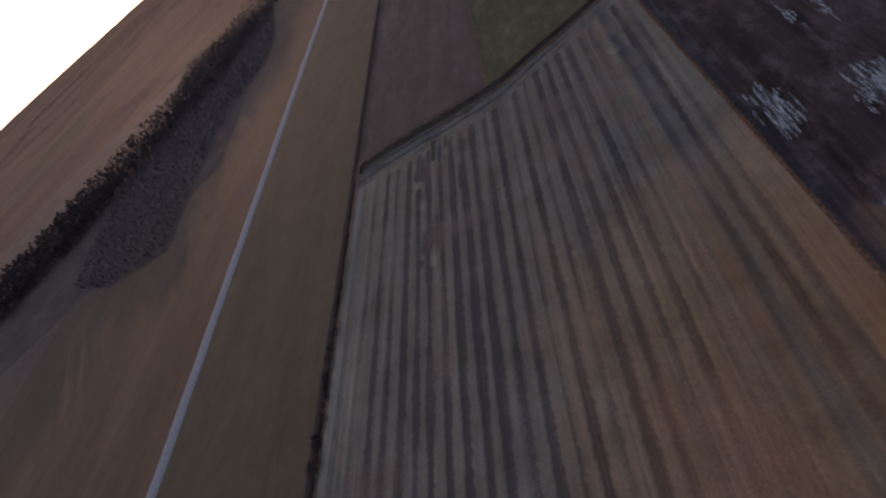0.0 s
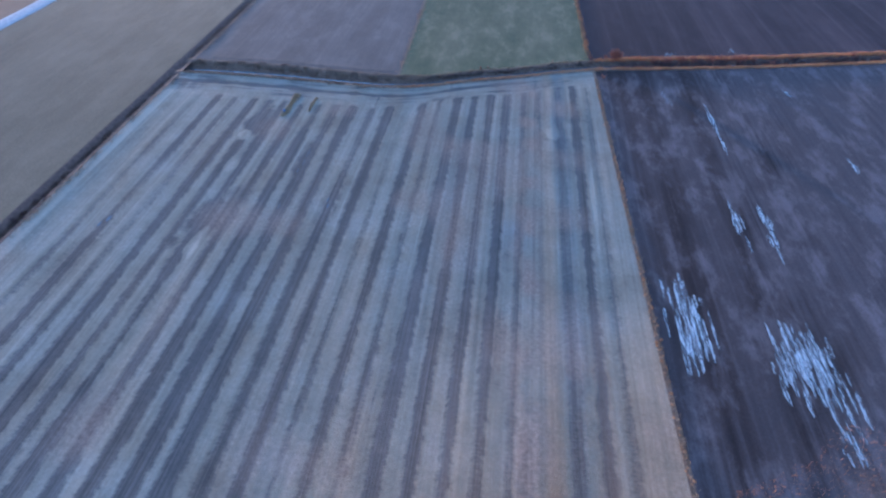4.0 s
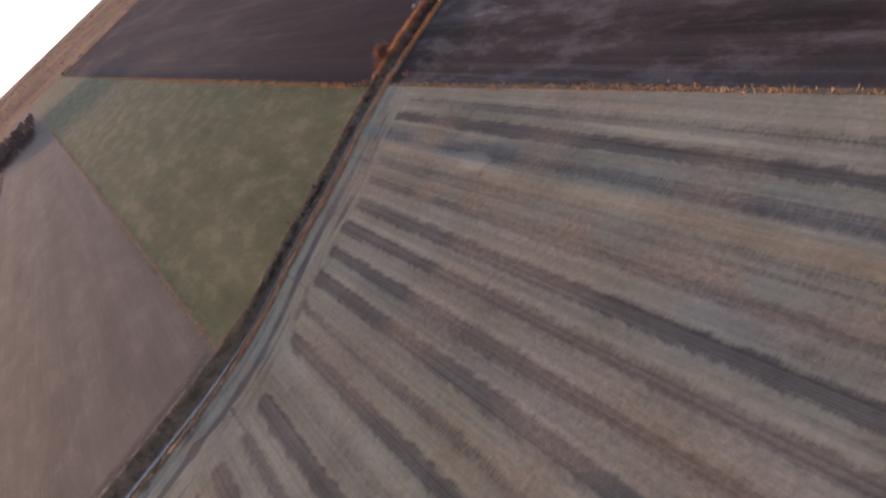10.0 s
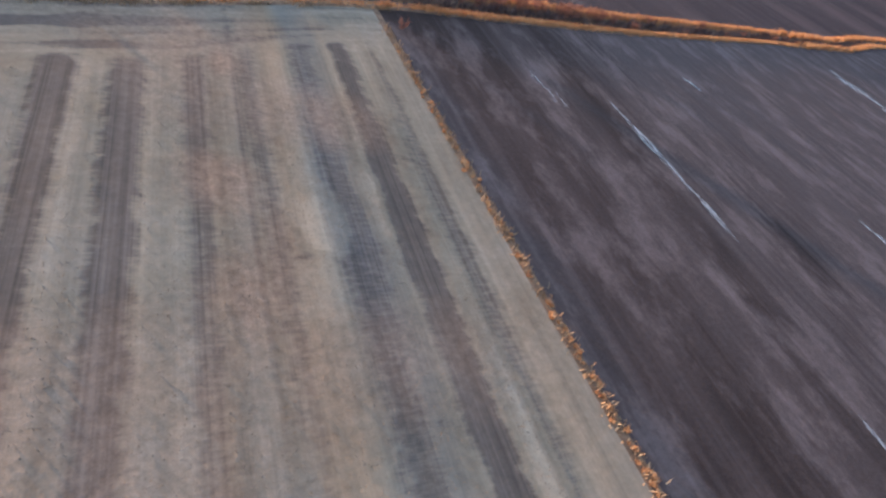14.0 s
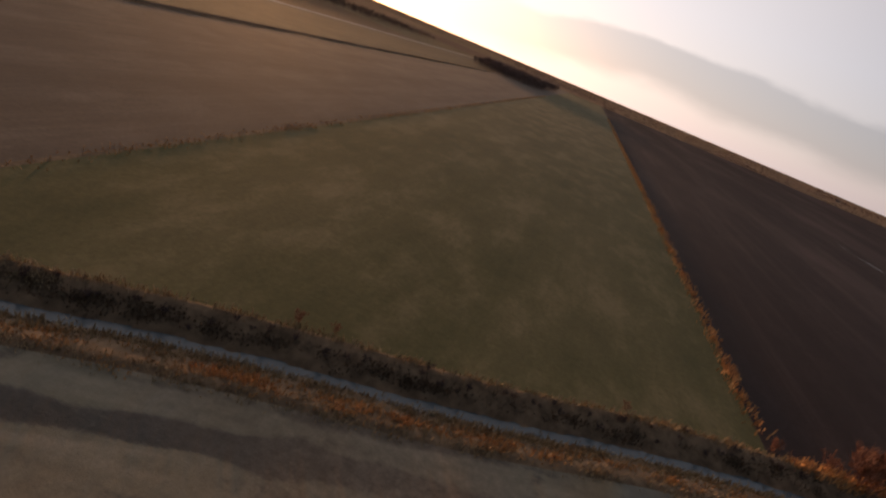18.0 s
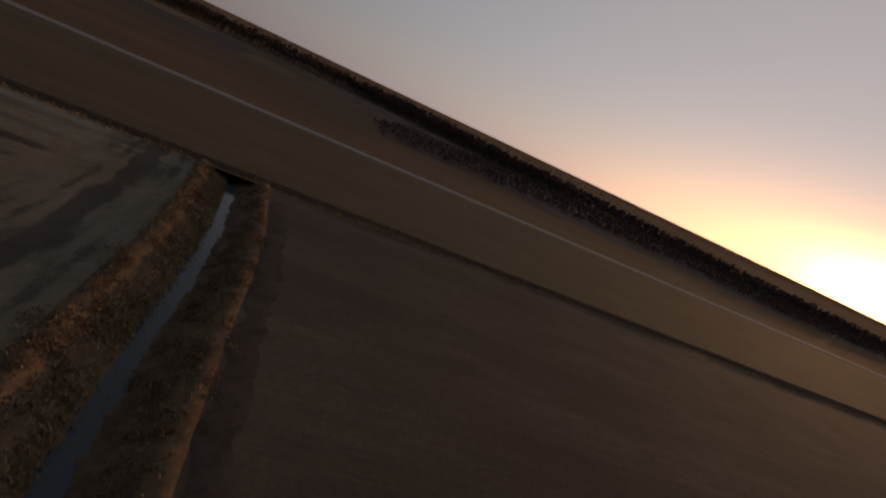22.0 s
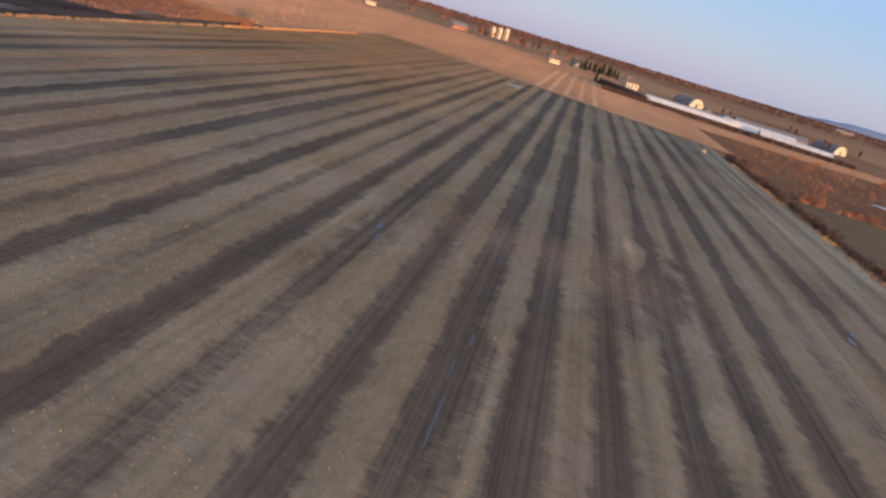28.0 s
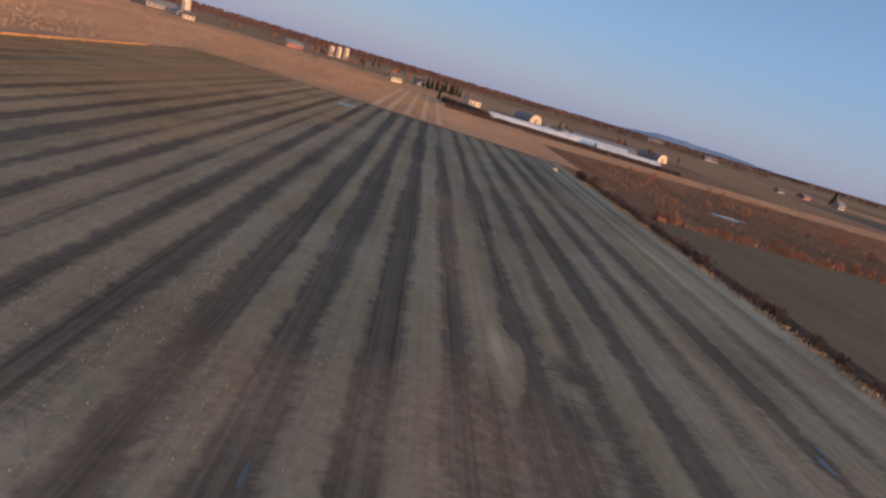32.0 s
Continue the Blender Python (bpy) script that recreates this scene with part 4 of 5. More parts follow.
grass_stuff("edge_grass", line_points(right_x, -212, -140, 2600, 0.3, r0), 0.4, 0.1, M_GRASS, "dry orange grass on the balk", 138)
grass_stuff("edge_grass", line_points(right_x, -140, -2, 3200, 0.28, r0), 0.35, 0.08, M_TAN, "short dry grass on the balk", 139)

# short stalks left standing in the chaff, thicker towards the balk and the south
for k, (y0, y1, n) in enumerate(((-110, -20, 80000), (-212, -110, 90000))):
    px = -4 - 66 * r0.random(n) ** 1.25
    p = np.stack([px, y0 + (y1 - y0) * r0.random(n), 0 * px - 0.01], 1)
    p = p[(straw_at(p[:, 0], p[:, 1]) > 0.6) & (p[:, 1] > south_y(p[:, 0]) + 1) & (p[:, 0] < right_x(p[:, 1]) - 0.6)]
    grass_stuff("stubble_stalks", p, 0.1, 0.04, M_STALK, "short dry stalks standing in the chaff", 145 + k, 0.9, "stubble")
# thin rusty blades added on the dark field's soil to catch the low sun
n = 70000
px, py = 8 + 250 * r0.random(n) ** 1.5, -158 + 76 * r0.random(n) ** 1.6
keep = np.minimum(px, 60) + 1.6 * (-py - 84) + 40 * (value_noise(px, py, 9.0, 98) - 0.5) > 66
grass_stuff("sunlit_blades", np.stack([px, py, 0 * px - 0.01], 1)[keep], 0.24, 0.08, M_SUNGRASS, "thin rusty blades added on the dark field to catch low sun", 149, 0.8)

# tufts of orange grass on the balk, seen one by one
tuft_kinds = []
for k in range(4):
    r = np.random.default_rng(150 + k)
    n = 70
    a, q = r.random(n) * 6.283, 0.24 * np.sqrt(r.random(n))
    v, f4, f3 = blades(np.stack([q * np.cos(a), q * np.sin(a), 0 * a], 1), 0.17 + 0.2 * r.random(n), 1.3, 0.05, r)
    vv, groups = join([(v, f4, f3)])
    tuft_kinds.append(mesh_of("grass_tuft", vv, groups, M_GRASS))
r = np.random.default_rng(160)
y, k = -6.0, 0
while y > -148 and k < 230:
    gap = 0.55 if value_noise(np.array([0.0]), np.array([y]), 7.0, 161)[0] > 0.4 else 1.6
    y -= gap * (0.5 + r.random())
    ob = new("grass_tuft", tuft_kinds[k % 4])
    s = 0.4 + 0.45 * r.random()
    ob.matrix_world = pose(float(right_x(y)) + 0.22 * r.normal(), y, -0.02, 0, 0, r.random() * 360) @ Matrix.Diagonal((s, s, s, 1))
    tagged(ob, "tuft of dry orange grass on the field balk", "grass tuft", "grass tufts on the balk")
    k += 1


def shrub_mesh(name, height, spread, stems, twigs, material, seed, thick=0.035):
    """A bare shrub: stems that lean out, branches off them, and fine twigs."""
    r = np.random.default_rng(seed)
    a = r.random(stems) * 6.283
    base = np.stack([0.18 * spread * np.cos(a), 0.18 * spread * np.sin(a), 0 * a - 0.05], 1) * r.random((stems, 1))
    ln = 0.2 + 0.8 * r.random(stems)
    top = np.stack([spread * 0.5 * ln * np.cos(a), spread * 0.5 * ln * np.sin(a), height * (0.95 - 0.35 * ln) * (0.8 + 0.2 * r.random(stems))], 1)
    kink = base * 0.5 + top * 0.5 + np.stack([0 * a, 0 * a, 0.08 * height + 0 * a], 1)
    pieces = [prisms(base, kink, np.full(stems, thick), np.full(stems, thick * 0.7)), prisms(kink, top, np.full(stems, thick * 0.7), np.full(stems, thick * 0.3))]
    m = stems * 4
    k = r.integers(0, stems, m)
    f = 0.25 + 0.75 * r.random((m, 1))
    s = np.where(f < 0.5, base[k] + (kink[k] - base[k]) * f * 2, kink[k] + (top[k] - kink[k]) * (f * 2 - 1))
    d = r.normal(size=(m, 3)) * [0.6, 0.6, 0.35] + [0, 0, 0.55]
    e = s + d / np.linalg.norm(d, axis=1)[:, None] * height * (0.14 + 0.16 * r.random((m, 1)))
    pieces.append(prisms(s, e, np.full(m, thick * 0.4), np.full(m, thick * 0.15)))
    k = r.integers(0, m, twigs)
    f = 0.3 + 0.7 * r.random((twigs, 1))
    v, q, t = blades(s[k] + (e[k] - s[k]) * f, height * (0.1 + 0.13 * r.random(twigs)), 1.1, 0.035 + 0.02 * height / 4, r)
    vv, groups = join(pieces + [(v, q, t)])
    return mesh_of(name, vv, groups, material)


bush = new("bush", shrub_mesh("bush", 3.4, 4.4, 34, 1500, M_RTWIG, 171))
bush.matrix_world = pose(5.6, 11.2, 0.0)
tagged(bush, "large bare reddish bush beside the ditch crossing", "bush")
red_shrubs = [shrub_mesh("shrub", 1.9, 2.6, 14, 260, M_RTWIG, 180 + k, 0.025) for k in range(3)]
dark_shrubs = [shrub_mesh("shrub", 1.7, 2.4, 14, 280, M_TWIG, 190 + k, 0.03) for k in range(3)]


def shrub(kind, x, y, s, label, group, z=0.0, turn=0.0):
    ob = new("shrub", kind)
    ob.matrix_world = pose(x, y, z, 0, 0, turn) @ Matrix.Diagonal((s, s, s, 1))
    return tagged(ob, label, "shrub", group)


r = np.random.default_rng(200)
for k in range(16):
    x = 14 + 2.2 * k + r.normal() * 0.8
    shrub(red_shrubs[k % 3], x, float(ditch_y(x)) + 1.6 + 0.5 * r.normal(), 0.7 + 0.7 * r.random(), "low bare reddish shrub between the grass rows", "shrubs in the ditch", -0.6, r.random() * 360)
for k in range(22):
    x = 50 + 6 * k + 2 * r.normal()
    shrub((red_shrubs + dark_shrubs)[k % 6], x, float(ditch_y(x)) + 1.2 * r.normal(), 0.8 + 0.6 * r.random(), "bare shrub between the far grass rows", "shrubs in the ditch", -0.8, r.random() * 360)
for k in range(46):
    x = -46 + 1.02 * k + 0.4 * r.normal()
    o = 2.6 + 0.5 * r.normal()
    shrub(dark_shrubs[k % 3], x, float(ditch_y(x)) + o * float(north_half(x)) / HALF, 0.17 + 0.19 * r.random(), "low dark bare shrub on the ditch bank", "shrubs on the bank", float(bank_z(o)) - 0.05, r.random() * 360)
for x, s, kind in ((-33.5, 0.45, 0), (-31.5, 0.35, 1), (-13, 0.35, 2), (-1.5, 0.6, 0), (2.8, 0.8, 1)):
    shrub(red_shrubs[kind], x, float(ditch_y(x)) + 3.4, s, "small bare reddish shrub on the bank", "shrubs on the bank", 0, 40 * x)
shrub(red_shrubs[1], 1.2, -1.5, 0.7, "small reddish shrub at the field's corner", "shrubs at the corners", 0, 20)
for k in range(5):
    shrub(red_shrubs[k % 3], 4.2 + 1.1 * r.normal(), -146 + 1.3 * r.normal(), 0.8 + 0.4 * r.random(), "orange bare shrub at the end of the balk", "shrubs at the corners", 0, 77 * k)
for k in range(60):
    y = -186 + 110 * r.random() ** 1.35
    near = (y + 186) / 110
    shrub(dark_shrubs[k % 3], float(left_x(y)) + 0.9 * r.normal() * (1.5 - near), y, (1.35 - 0.75 * near) * (0.7 + 0.5 * r.random()), "dark bare shrub along the side ditch", "shrubs along the side ditch", -0.5, r.random() * 360)
for k in range(70):
    x = -118 - 100 * r.random()
    shrub(red_shrubs[k % 3], x, -154 - 0.02 * (x + 118) + 1.2 * r.normal(), 0.6 + 0.6 * r.random(), "rust-red bare shrub in the hedge line", "shrubs of the red hedge", 0, r.random() * 360)
for k in range(60):
    x, y = -125 - 210 * r.random(), -160 - 92 * r.random()
    shrub(red_shrubs[k % 3], x, y, 0.7 + 0.9 * r.random(), "rust-red bare shrub in the wet meadow", "shrubs of the wet meadow", 0, r.random() * 360)
for k in range(14):
    x, y = -180 - 22 * r.random(), -160 - 16 * r.random()
    shrub(red_shrubs[k % 3], x, y, 1.3 + 0.7 * r.random(), "tall rust-red shrub at the end of the road", "shrubs at the road's end", 0, r.random() * 360)


# ---- woods ----
def tree_pieces(x, y, h, wide, r, twigs=34, m=7, thick=0.06):
    """Bare trees at arrays of places, as sticks and twig blades."""
    n = len(x)
    base = np.stack([x, y, 0 * x - 0.1], 1)
    top = base + np.stack([0.4 * r.normal(size=n), 0.4 * r.normal(size=n), 0.8 * h], 1)
    out = [prisms(base, top, 0.022 * h, 0.006 * h)]
    k = np.repeat(np.arange(n), m)
    f = 0.3 + 0.6 * r.random((n * m, 1))
    s = base[k] + (top[k] - base[k]) * f
    a = r.random(n * m) * 6.283
    d = np.stack([np.cos(a), np.sin(a), 0.5 + 0.8 * r.random(n * m)], 1)
    e = s + d * (wide[k] * 0.36 * (1.1 - f[:, 0]) * (0.6 + 0.6 * r.random(n * m)))[:, None]
    out.append(prisms(s, e, 0.007 * h[k], 0.002 * h[k]))
    j = r.integers(0, m, n * twigs) + np.repeat(np.arange(n), twigs) * m
    f = 0.15 + 0.85 * r.random((n * twigs, 1))
    hk = h[np.repeat(np.arange(n), twigs)]
    v, q, t = blades(s[j] + (e[j] - s[j]) * f, hk * (0.1 + 0.14 * r.random(n * twigs)), 1.0, hk * thick, r)
    out.append((v, q, t))
    return out


def wood(name, x, y, h, label, seed, material=None, twigs=34, limbs=7, thick=0.06):
    r = np.random.default_rng(seed)
    h = h * (0.65 + 0.6 * r.random(len(x)))
    vv, groups = join(tree_pieces(x, y, h, h * (0.55 + 0.3 * r.random(len(x))), r, twigs, limbs, thick))
    return tagged(new(name, mesh_of(name, vv, groups, material or M_TWIG)), label, "woodland", kind="stuff")


def inside(px, py, poly):
    ok = np.zeros(len(px), bool)
    for (xa, ya), (xb, yb) in zip(poly, poly[1:] + poly[:1]):
        c = (ya > py) != (yb > py)
        with np.errstate(divide="ignore", invalid="ignore"):
            ok ^= c & (px < (xb - xa) * (py - ya) / (yb - ya + 1e-12) + xa)
    return ok


def scatter(poly, n, r):
    a = np.array(poly)
    x, y = np.zeros(0), np.zeros(0)
    while len(x) < n:
        u, v = r.uniform(a[:, 0].min(), a[:, 0].max(), n), r.uniform(a[:, 1].min(), a[:, 1].max(), n)
        ok = inside(u, v, poly)
        x, y = np.r_[x, u[ok]], np.r_[y, v[ok]]
    return x[:n], y[:n]


r = np.random.default_rng(300)
WEST_WOOD = [(-455, -118), (-378, -18), (-268, 42), (-226, 72), (-232, 130), (-250, 260), (-420, 420), (-600, 300), (-640, -60)]
wv = np.array([(x, y, 0.05) for x, y in WEST_WOOD])
bm = bmesh.new()
bm.faces.new([bm.verts.new(p) for p in wv])
bmesh.ops.triangulate(bm, faces=bm.faces)
me = bpy.data.meshes.new("scrub_floor")
bm.to_mesh(me)
bm.free()
me.materials.append(M_FLOOR)
tagged(new("scrub_floor", me), "brown litter and grass under the scrub", "ground", kind="structure")
FRONT_X, FRONT_Y = [-540, -517, -505, -455, -398, -366, -300, -255, -235], [-210, -166, 0, 50, 102, 162, 260, 420, 640]
NEAR_SCRUB = [(-241, 10), (-246, 60), (-250, 110), (-247, 160), (-228, 205), (-233, 262), (-280, 420), (-420, 430), (-372, 220), (-360, 100), (-338, 30), (-290, 9)]
bm = bmesh.new()
bm.faces.new([bm.verts.new((x, y, 0.08)) for x, y in NEAR_SCRUB])
bmesh.ops.triangulate(bm, faces=bm.faces)
me = bpy.data.meshes.new("scrub_litter")
bm.to_mesh(me)
bm.free()
me.materials.append(M_LITTER)
tagged(new("scrub_litter", me), "dark leaf litter under the dense scrub", "ground", kind="structure")
x, y = scatter(NEAR_SCRUB, 8500, r)
wood("scrub_wood", x, y, 3.0, "dense low dark scrub beyond the gravel road", 304, M_THICKET, 12, 1, 0.24)
t = r.random(6500)
x = np.interp(t, np.linspace(0, 1, 9), FRONT_X)
y = np.interp(t, np.linspace(0, 1, 9), FRONT_Y)
d = 120 * r.random(6500) ** 1.3
x, y = x - 0.85 * d + 2 * r.normal(size=6500), y + 0.4 * d + 2 * r.normal(size=6500)
wood("bare_wood", x, y, np.interp(y, [60, 220, 500], [11.0, 8.0, 5.0]), "dense dark bare wood along the far side of the scrub", 303, M_WOOD, 12, 1, 0.16)
x = 520 * r.random(420) ** 1.2 - 20
wood("field_hedge", x, 884 + 8 * r.normal(size=420), 4.2, "broken row of low bare trees at the far end of the ploughed field", 305, M_WOOD, 12, 3, 0.14)
x, y = scatter([(-140, 450), (-80, 470), (-78, 640), (-150, 600)], 900, r)
wood("bare_wood", x, y, 8.0, "dark bare wood behind the pasture", 302, M_THICKET, 16, 3, 0.14)


def belt(a0, a1, dist, n, h, label, seed, material=None, depth=90):
    """A far belt of trees seen against the sky, between two bearings."""
    r = np.random.default_rng(seed)
    a = np.radians(a0 + (a1 - a0) * r.random(n))
    d = dist + depth * r.random(n) + 0.12 * dist * value_noise(np.degrees(a), 0 * a, 9.0, seed)
    wood("tree_belt", -np.sin(a) * d, np.cos(a) * d, h, label, seed, material, 9, 2, 0.14)


for k, (a0, a1, dist, n, h) in enumerate(((145, 235, 950, 2600, 11), (130, 245, 1350, 3200, 16), (60, 130, 1100, 900, 6.5), (50, 130, 1900, 1500, 10), (-60, 50, 2200, 1500, 9), (-90, -20, 1500, 700, 7),
                                          (0, 60, 1500, 600, 5), (240, 300, 1800, 1200, 10), (-55, -12, 760, 260, 3.0), (-50, 8, 1080, 420, 4.0), (-70, -20, 1300, 400, 5.0), (-60, 12, 900, 900, 4.0), (-60, 12, 1300, 1200, 6.0))):
    belt(a0, a1, dist, n, h, "far belt of bare reddish-brown trees along the horizon", 320 + k, M_BELT, 800 if k > 10 else 90)

# ---- ice and pools ----


def ice_patch(cx, cy, length, width, n, seed, label="streaks of pale ice lying in the furrows", material=None, sliver=0.5):
    """Ragged slivers along the furrows, joined into one patch."""
    r = np.random.default_rng(seed)
    vs, fs, off = [], [], 0
    for k in range(n):
        px, py = (cx + width * 0.5 * np.clip(r.normal() * 0.5, -1, 1), cy + length * 0.5 * np.clip(r.normal() * 0.55, -1, 1)) if n > 1 else (cx, cy)
        ln, w = length * (0.16 + 0.42 * r.random()) if n > 1 else length, sliver * (0.3 + 0.6 * r.random()) if n > 1 else sliver
        m = 14
        t = np.linspace(-1, 1, m)
        half = w * np.sqrt(np.clip(1 - t * t, 0, 1)) * (0.6 + 0.8 * r.random(m))
        mid = px + 0.12 * np.cumsum(r.normal(size=m)) * min(1, w)
        z = np.full(m, 0.012 + 0.0012 * k)
        a = np.stack([mid - half, py + t * ln / 2, z], 1)
        b = np.stack([mid + half, py + t * ln / 2, z], 1)
        v = np.concatenate([a, b])
        i = np.arange(m - 1)
        f = np.stack([i, i + m, i + m + 1, i + 1], 1)
        vs.append(v)
        fs.append(f + off)
        off += len(v)
    ob = new("ice_patch", mesh_of("ice_patch", np.concatenate(vs), np.concatenate(fs), material or M_ICE))
    return tagged(ob, label, "ice", kind="stuff")


ICE = [(27.1, -22.6, 26, 0.6, 1, 0.55), (56.2, -35.0, 11, 0.9, 2, 0.7), (58, -53, 9, 1.0, 2, 0.5), (22.8, -61, 12, 2.2, 7, 0.32), (28.8, -62.5, 14, 2.4, 8, 0.45), (7.6, -88.5, 16, 7.5, 34, 0.32), (24.4, -95, 13, 11, 46, 0.42),
       (10.4, -126.5, 13, 2.0, 8, 0.3), (129, 2, 36, 9, 16, 1.4), (122, -16, 16, 8, 9, 1.1), (80, -37, 6, 1.6, 3, 0.6), (52.4, 0.8, 5, 1.4, 4, 0.35), (88, 198, 40, 6, 9, 0.35),
       (23.4, 19.4, 3.6, 4.6, 7, 0.45), (44, 26.8, 2.5, 3, 4, 0.35), (17, -12, 8, 3, 4, 0.14), (36, -112, 12, 4, 8, 0.35), (60, -70, 18, 3, 6, 0.5), (26, -107, 8, 5, 8, 0.35)]
for k, (cx, cy0, ln, w, n, s) in enumerate(ICE):
    ice_patch(cx, cy0, ln, w, n if n == 1 else int(n * 1.8), 400 + k, sliver=s)


def pool(cx, cy0, a, b, label, seed, z=0.06, turn=0.0):
    r = np.random.default_rng(seed)
    m = 26
    t = np.arange(m) * 2 * math.pi / m
    q = 0.75 + 0.4 * r.random(m)
    x, y = a * q * np.cos(t), b * q * np.sin(t)
    c, s = math.cos(turn), math.sin(turn)
    v = np.stack([cx + c * x - s * y, cy0 + s * x + c * y, 0 * t + z], 1)
    bm = bmesh.new()
    bm.faces.new([bm.verts.new(p) for p in v])
    me = bpy.data.meshes.new("pool")
    bm.to_mesh(me)
    bm.free()
    me.materials.append(M_POOL)
    return tagged(new("pool", me), label, "puddle", "puddles")


pool(-51.0, -202.6, 2.6, 2.2, "pale frozen pool near the end of the rows", 441, 0.06)
pool(-153, -188, 5.2, 2.6, "pale pool in the wet meadow", 442, 0.06)
for k, (cx, cy0, a, b) in enumerate(((-67.9, -53.0, 0.09, 1.9), (-67.7, -57.0, 0.07, 1.3), (-68.1, -60, 0.1, 0.8), (-67.8, -72, 0.1, 0.7), (-58.6, -70.2, 0.2, 0.9), (-59.1, -68.4, 0.16, 0.7), (-97.3, -81.2, 0.26, 0.9), (-98.1, -82.8, 0.2, 0.7))):
    pool(cx, cy0, a, b, "narrow puddle of meltwater in a bare row", 450 + k, 0.05)
# spilt yellow straw rows and the blue drum beside them
def spill(x, y0, y1, w, n, seed):
    r = np.random.default_rng(seed)
    y = y0 + (y1 - y0) * r.random(n)
    p = np.stack([x + w * (0.5 + value_noise(y * 0, y, 1.6, seed)) * np.clip(0.36 * r.normal(size=n), -0.8, 0.8) + 0.3 * (value_noise(y * 0 + 5, y, 3.0, seed) - 0.5), y, 0 * y + 0.03], 1)
    return grass_stuff("straw_row", p, 0.08, 0.09, plain("yellow_straw", (0.35, 0.245, 0.115), 0.9, 0.35, 2.0), "row of spilt yellow straw on the stubble", seed, 2.0, "straw")


spill(-78.6, -39.5, -28, 1.0, 5200, 461)
spill(-73.4, -36, -29, 0.5, 1500, 462)


def drum(x, y):
    root = tagged(new("drum"), "faded blue plastic drum lying on the stubble", "drum")
    root.matrix_world = pose(x, y, 0.27, 90, 0, 35) @ Matrix.Diagonal((0.75, 0.75, 0.75, 1))
    bm = bmesh.new()
    rings = [(0.27, -0.45), (0.3, -0.42), (0.3, -0.18), (0.315, -0.15), (0.3, -0.12), (0.3, 0.12), (0.315, 0.15), (0.3, 0.18), (0.3, 0.42), (0.27, 0.45)]
    vv = [[bm.verts.new((q * math.cos(2 * math.pi * k / 20), q * math.sin(2 * math.pi * k / 20), h)) for k in range(20)] for q, h in rings]
    for a, b in zip(vv, vv[1:]):
        for k in range(20):
            bm.faces.new((a[k], a[(k + 1) % 20], b[(k + 1) % 20], b[k]))
    bm.faces.new(vv[0][::-1])
    bm.faces.new(vv[-1])
    part("shell", bm, plain("blue_plastic", (0.1, 0.18, 0.34), 0.5, 0.15, 2.0), root)
    bm = bmesh.new()
    bmesh.ops.create_cone(bm, cap_ends=True, segments=14, radius1=0.05, radius2=0.045, depth=0.05, matrix=Matrix.Translation((0.15, 0, 0.47)))
    part("cap", bm, M_DOOR, root)


drum(-79.0, -37.0)
root = tagged(new("feed_bag"), "white plastic bag lying at the corner of the stubble", "bag")
root.matrix_world = pose(-104.2, -183.5, 0.05)
bm = bmesh.new()
bmesh.ops.create_icosphere(bm, subdivisions=3, radius=0.8)
for v in bm.verts:
    v.co.z = max(0, v.co.z * 0.75 + 0.5) + 0.1 * noise.noise(v.co * 3)
    v.co.x *= 1.0 + 0.2 * noise.noise(v.co * 2)
part("bag", bm, M_WHITE, root)

# ---- farm buildings ----


def box(bm, x0, x1, y0, y1, z0, z1):
    v = [bm.verts.new(p) for p in ((x0, y0, z0), (x1, y0, z0), (x1, y1, z0), (x0, y1, z0), (x0, y0, z1), (x1, y0, z1), (x1, y1, z1), (x0, y1, z1))]
    for f in ((3, 2, 1, 0), (4, 5, 6, 7), (0, 1, 5, 4), (1, 2, 6, 5), (2, 3, 7, 6), (3, 0, 4, 7)):
        bm.faces.new([v[i] for i in f])


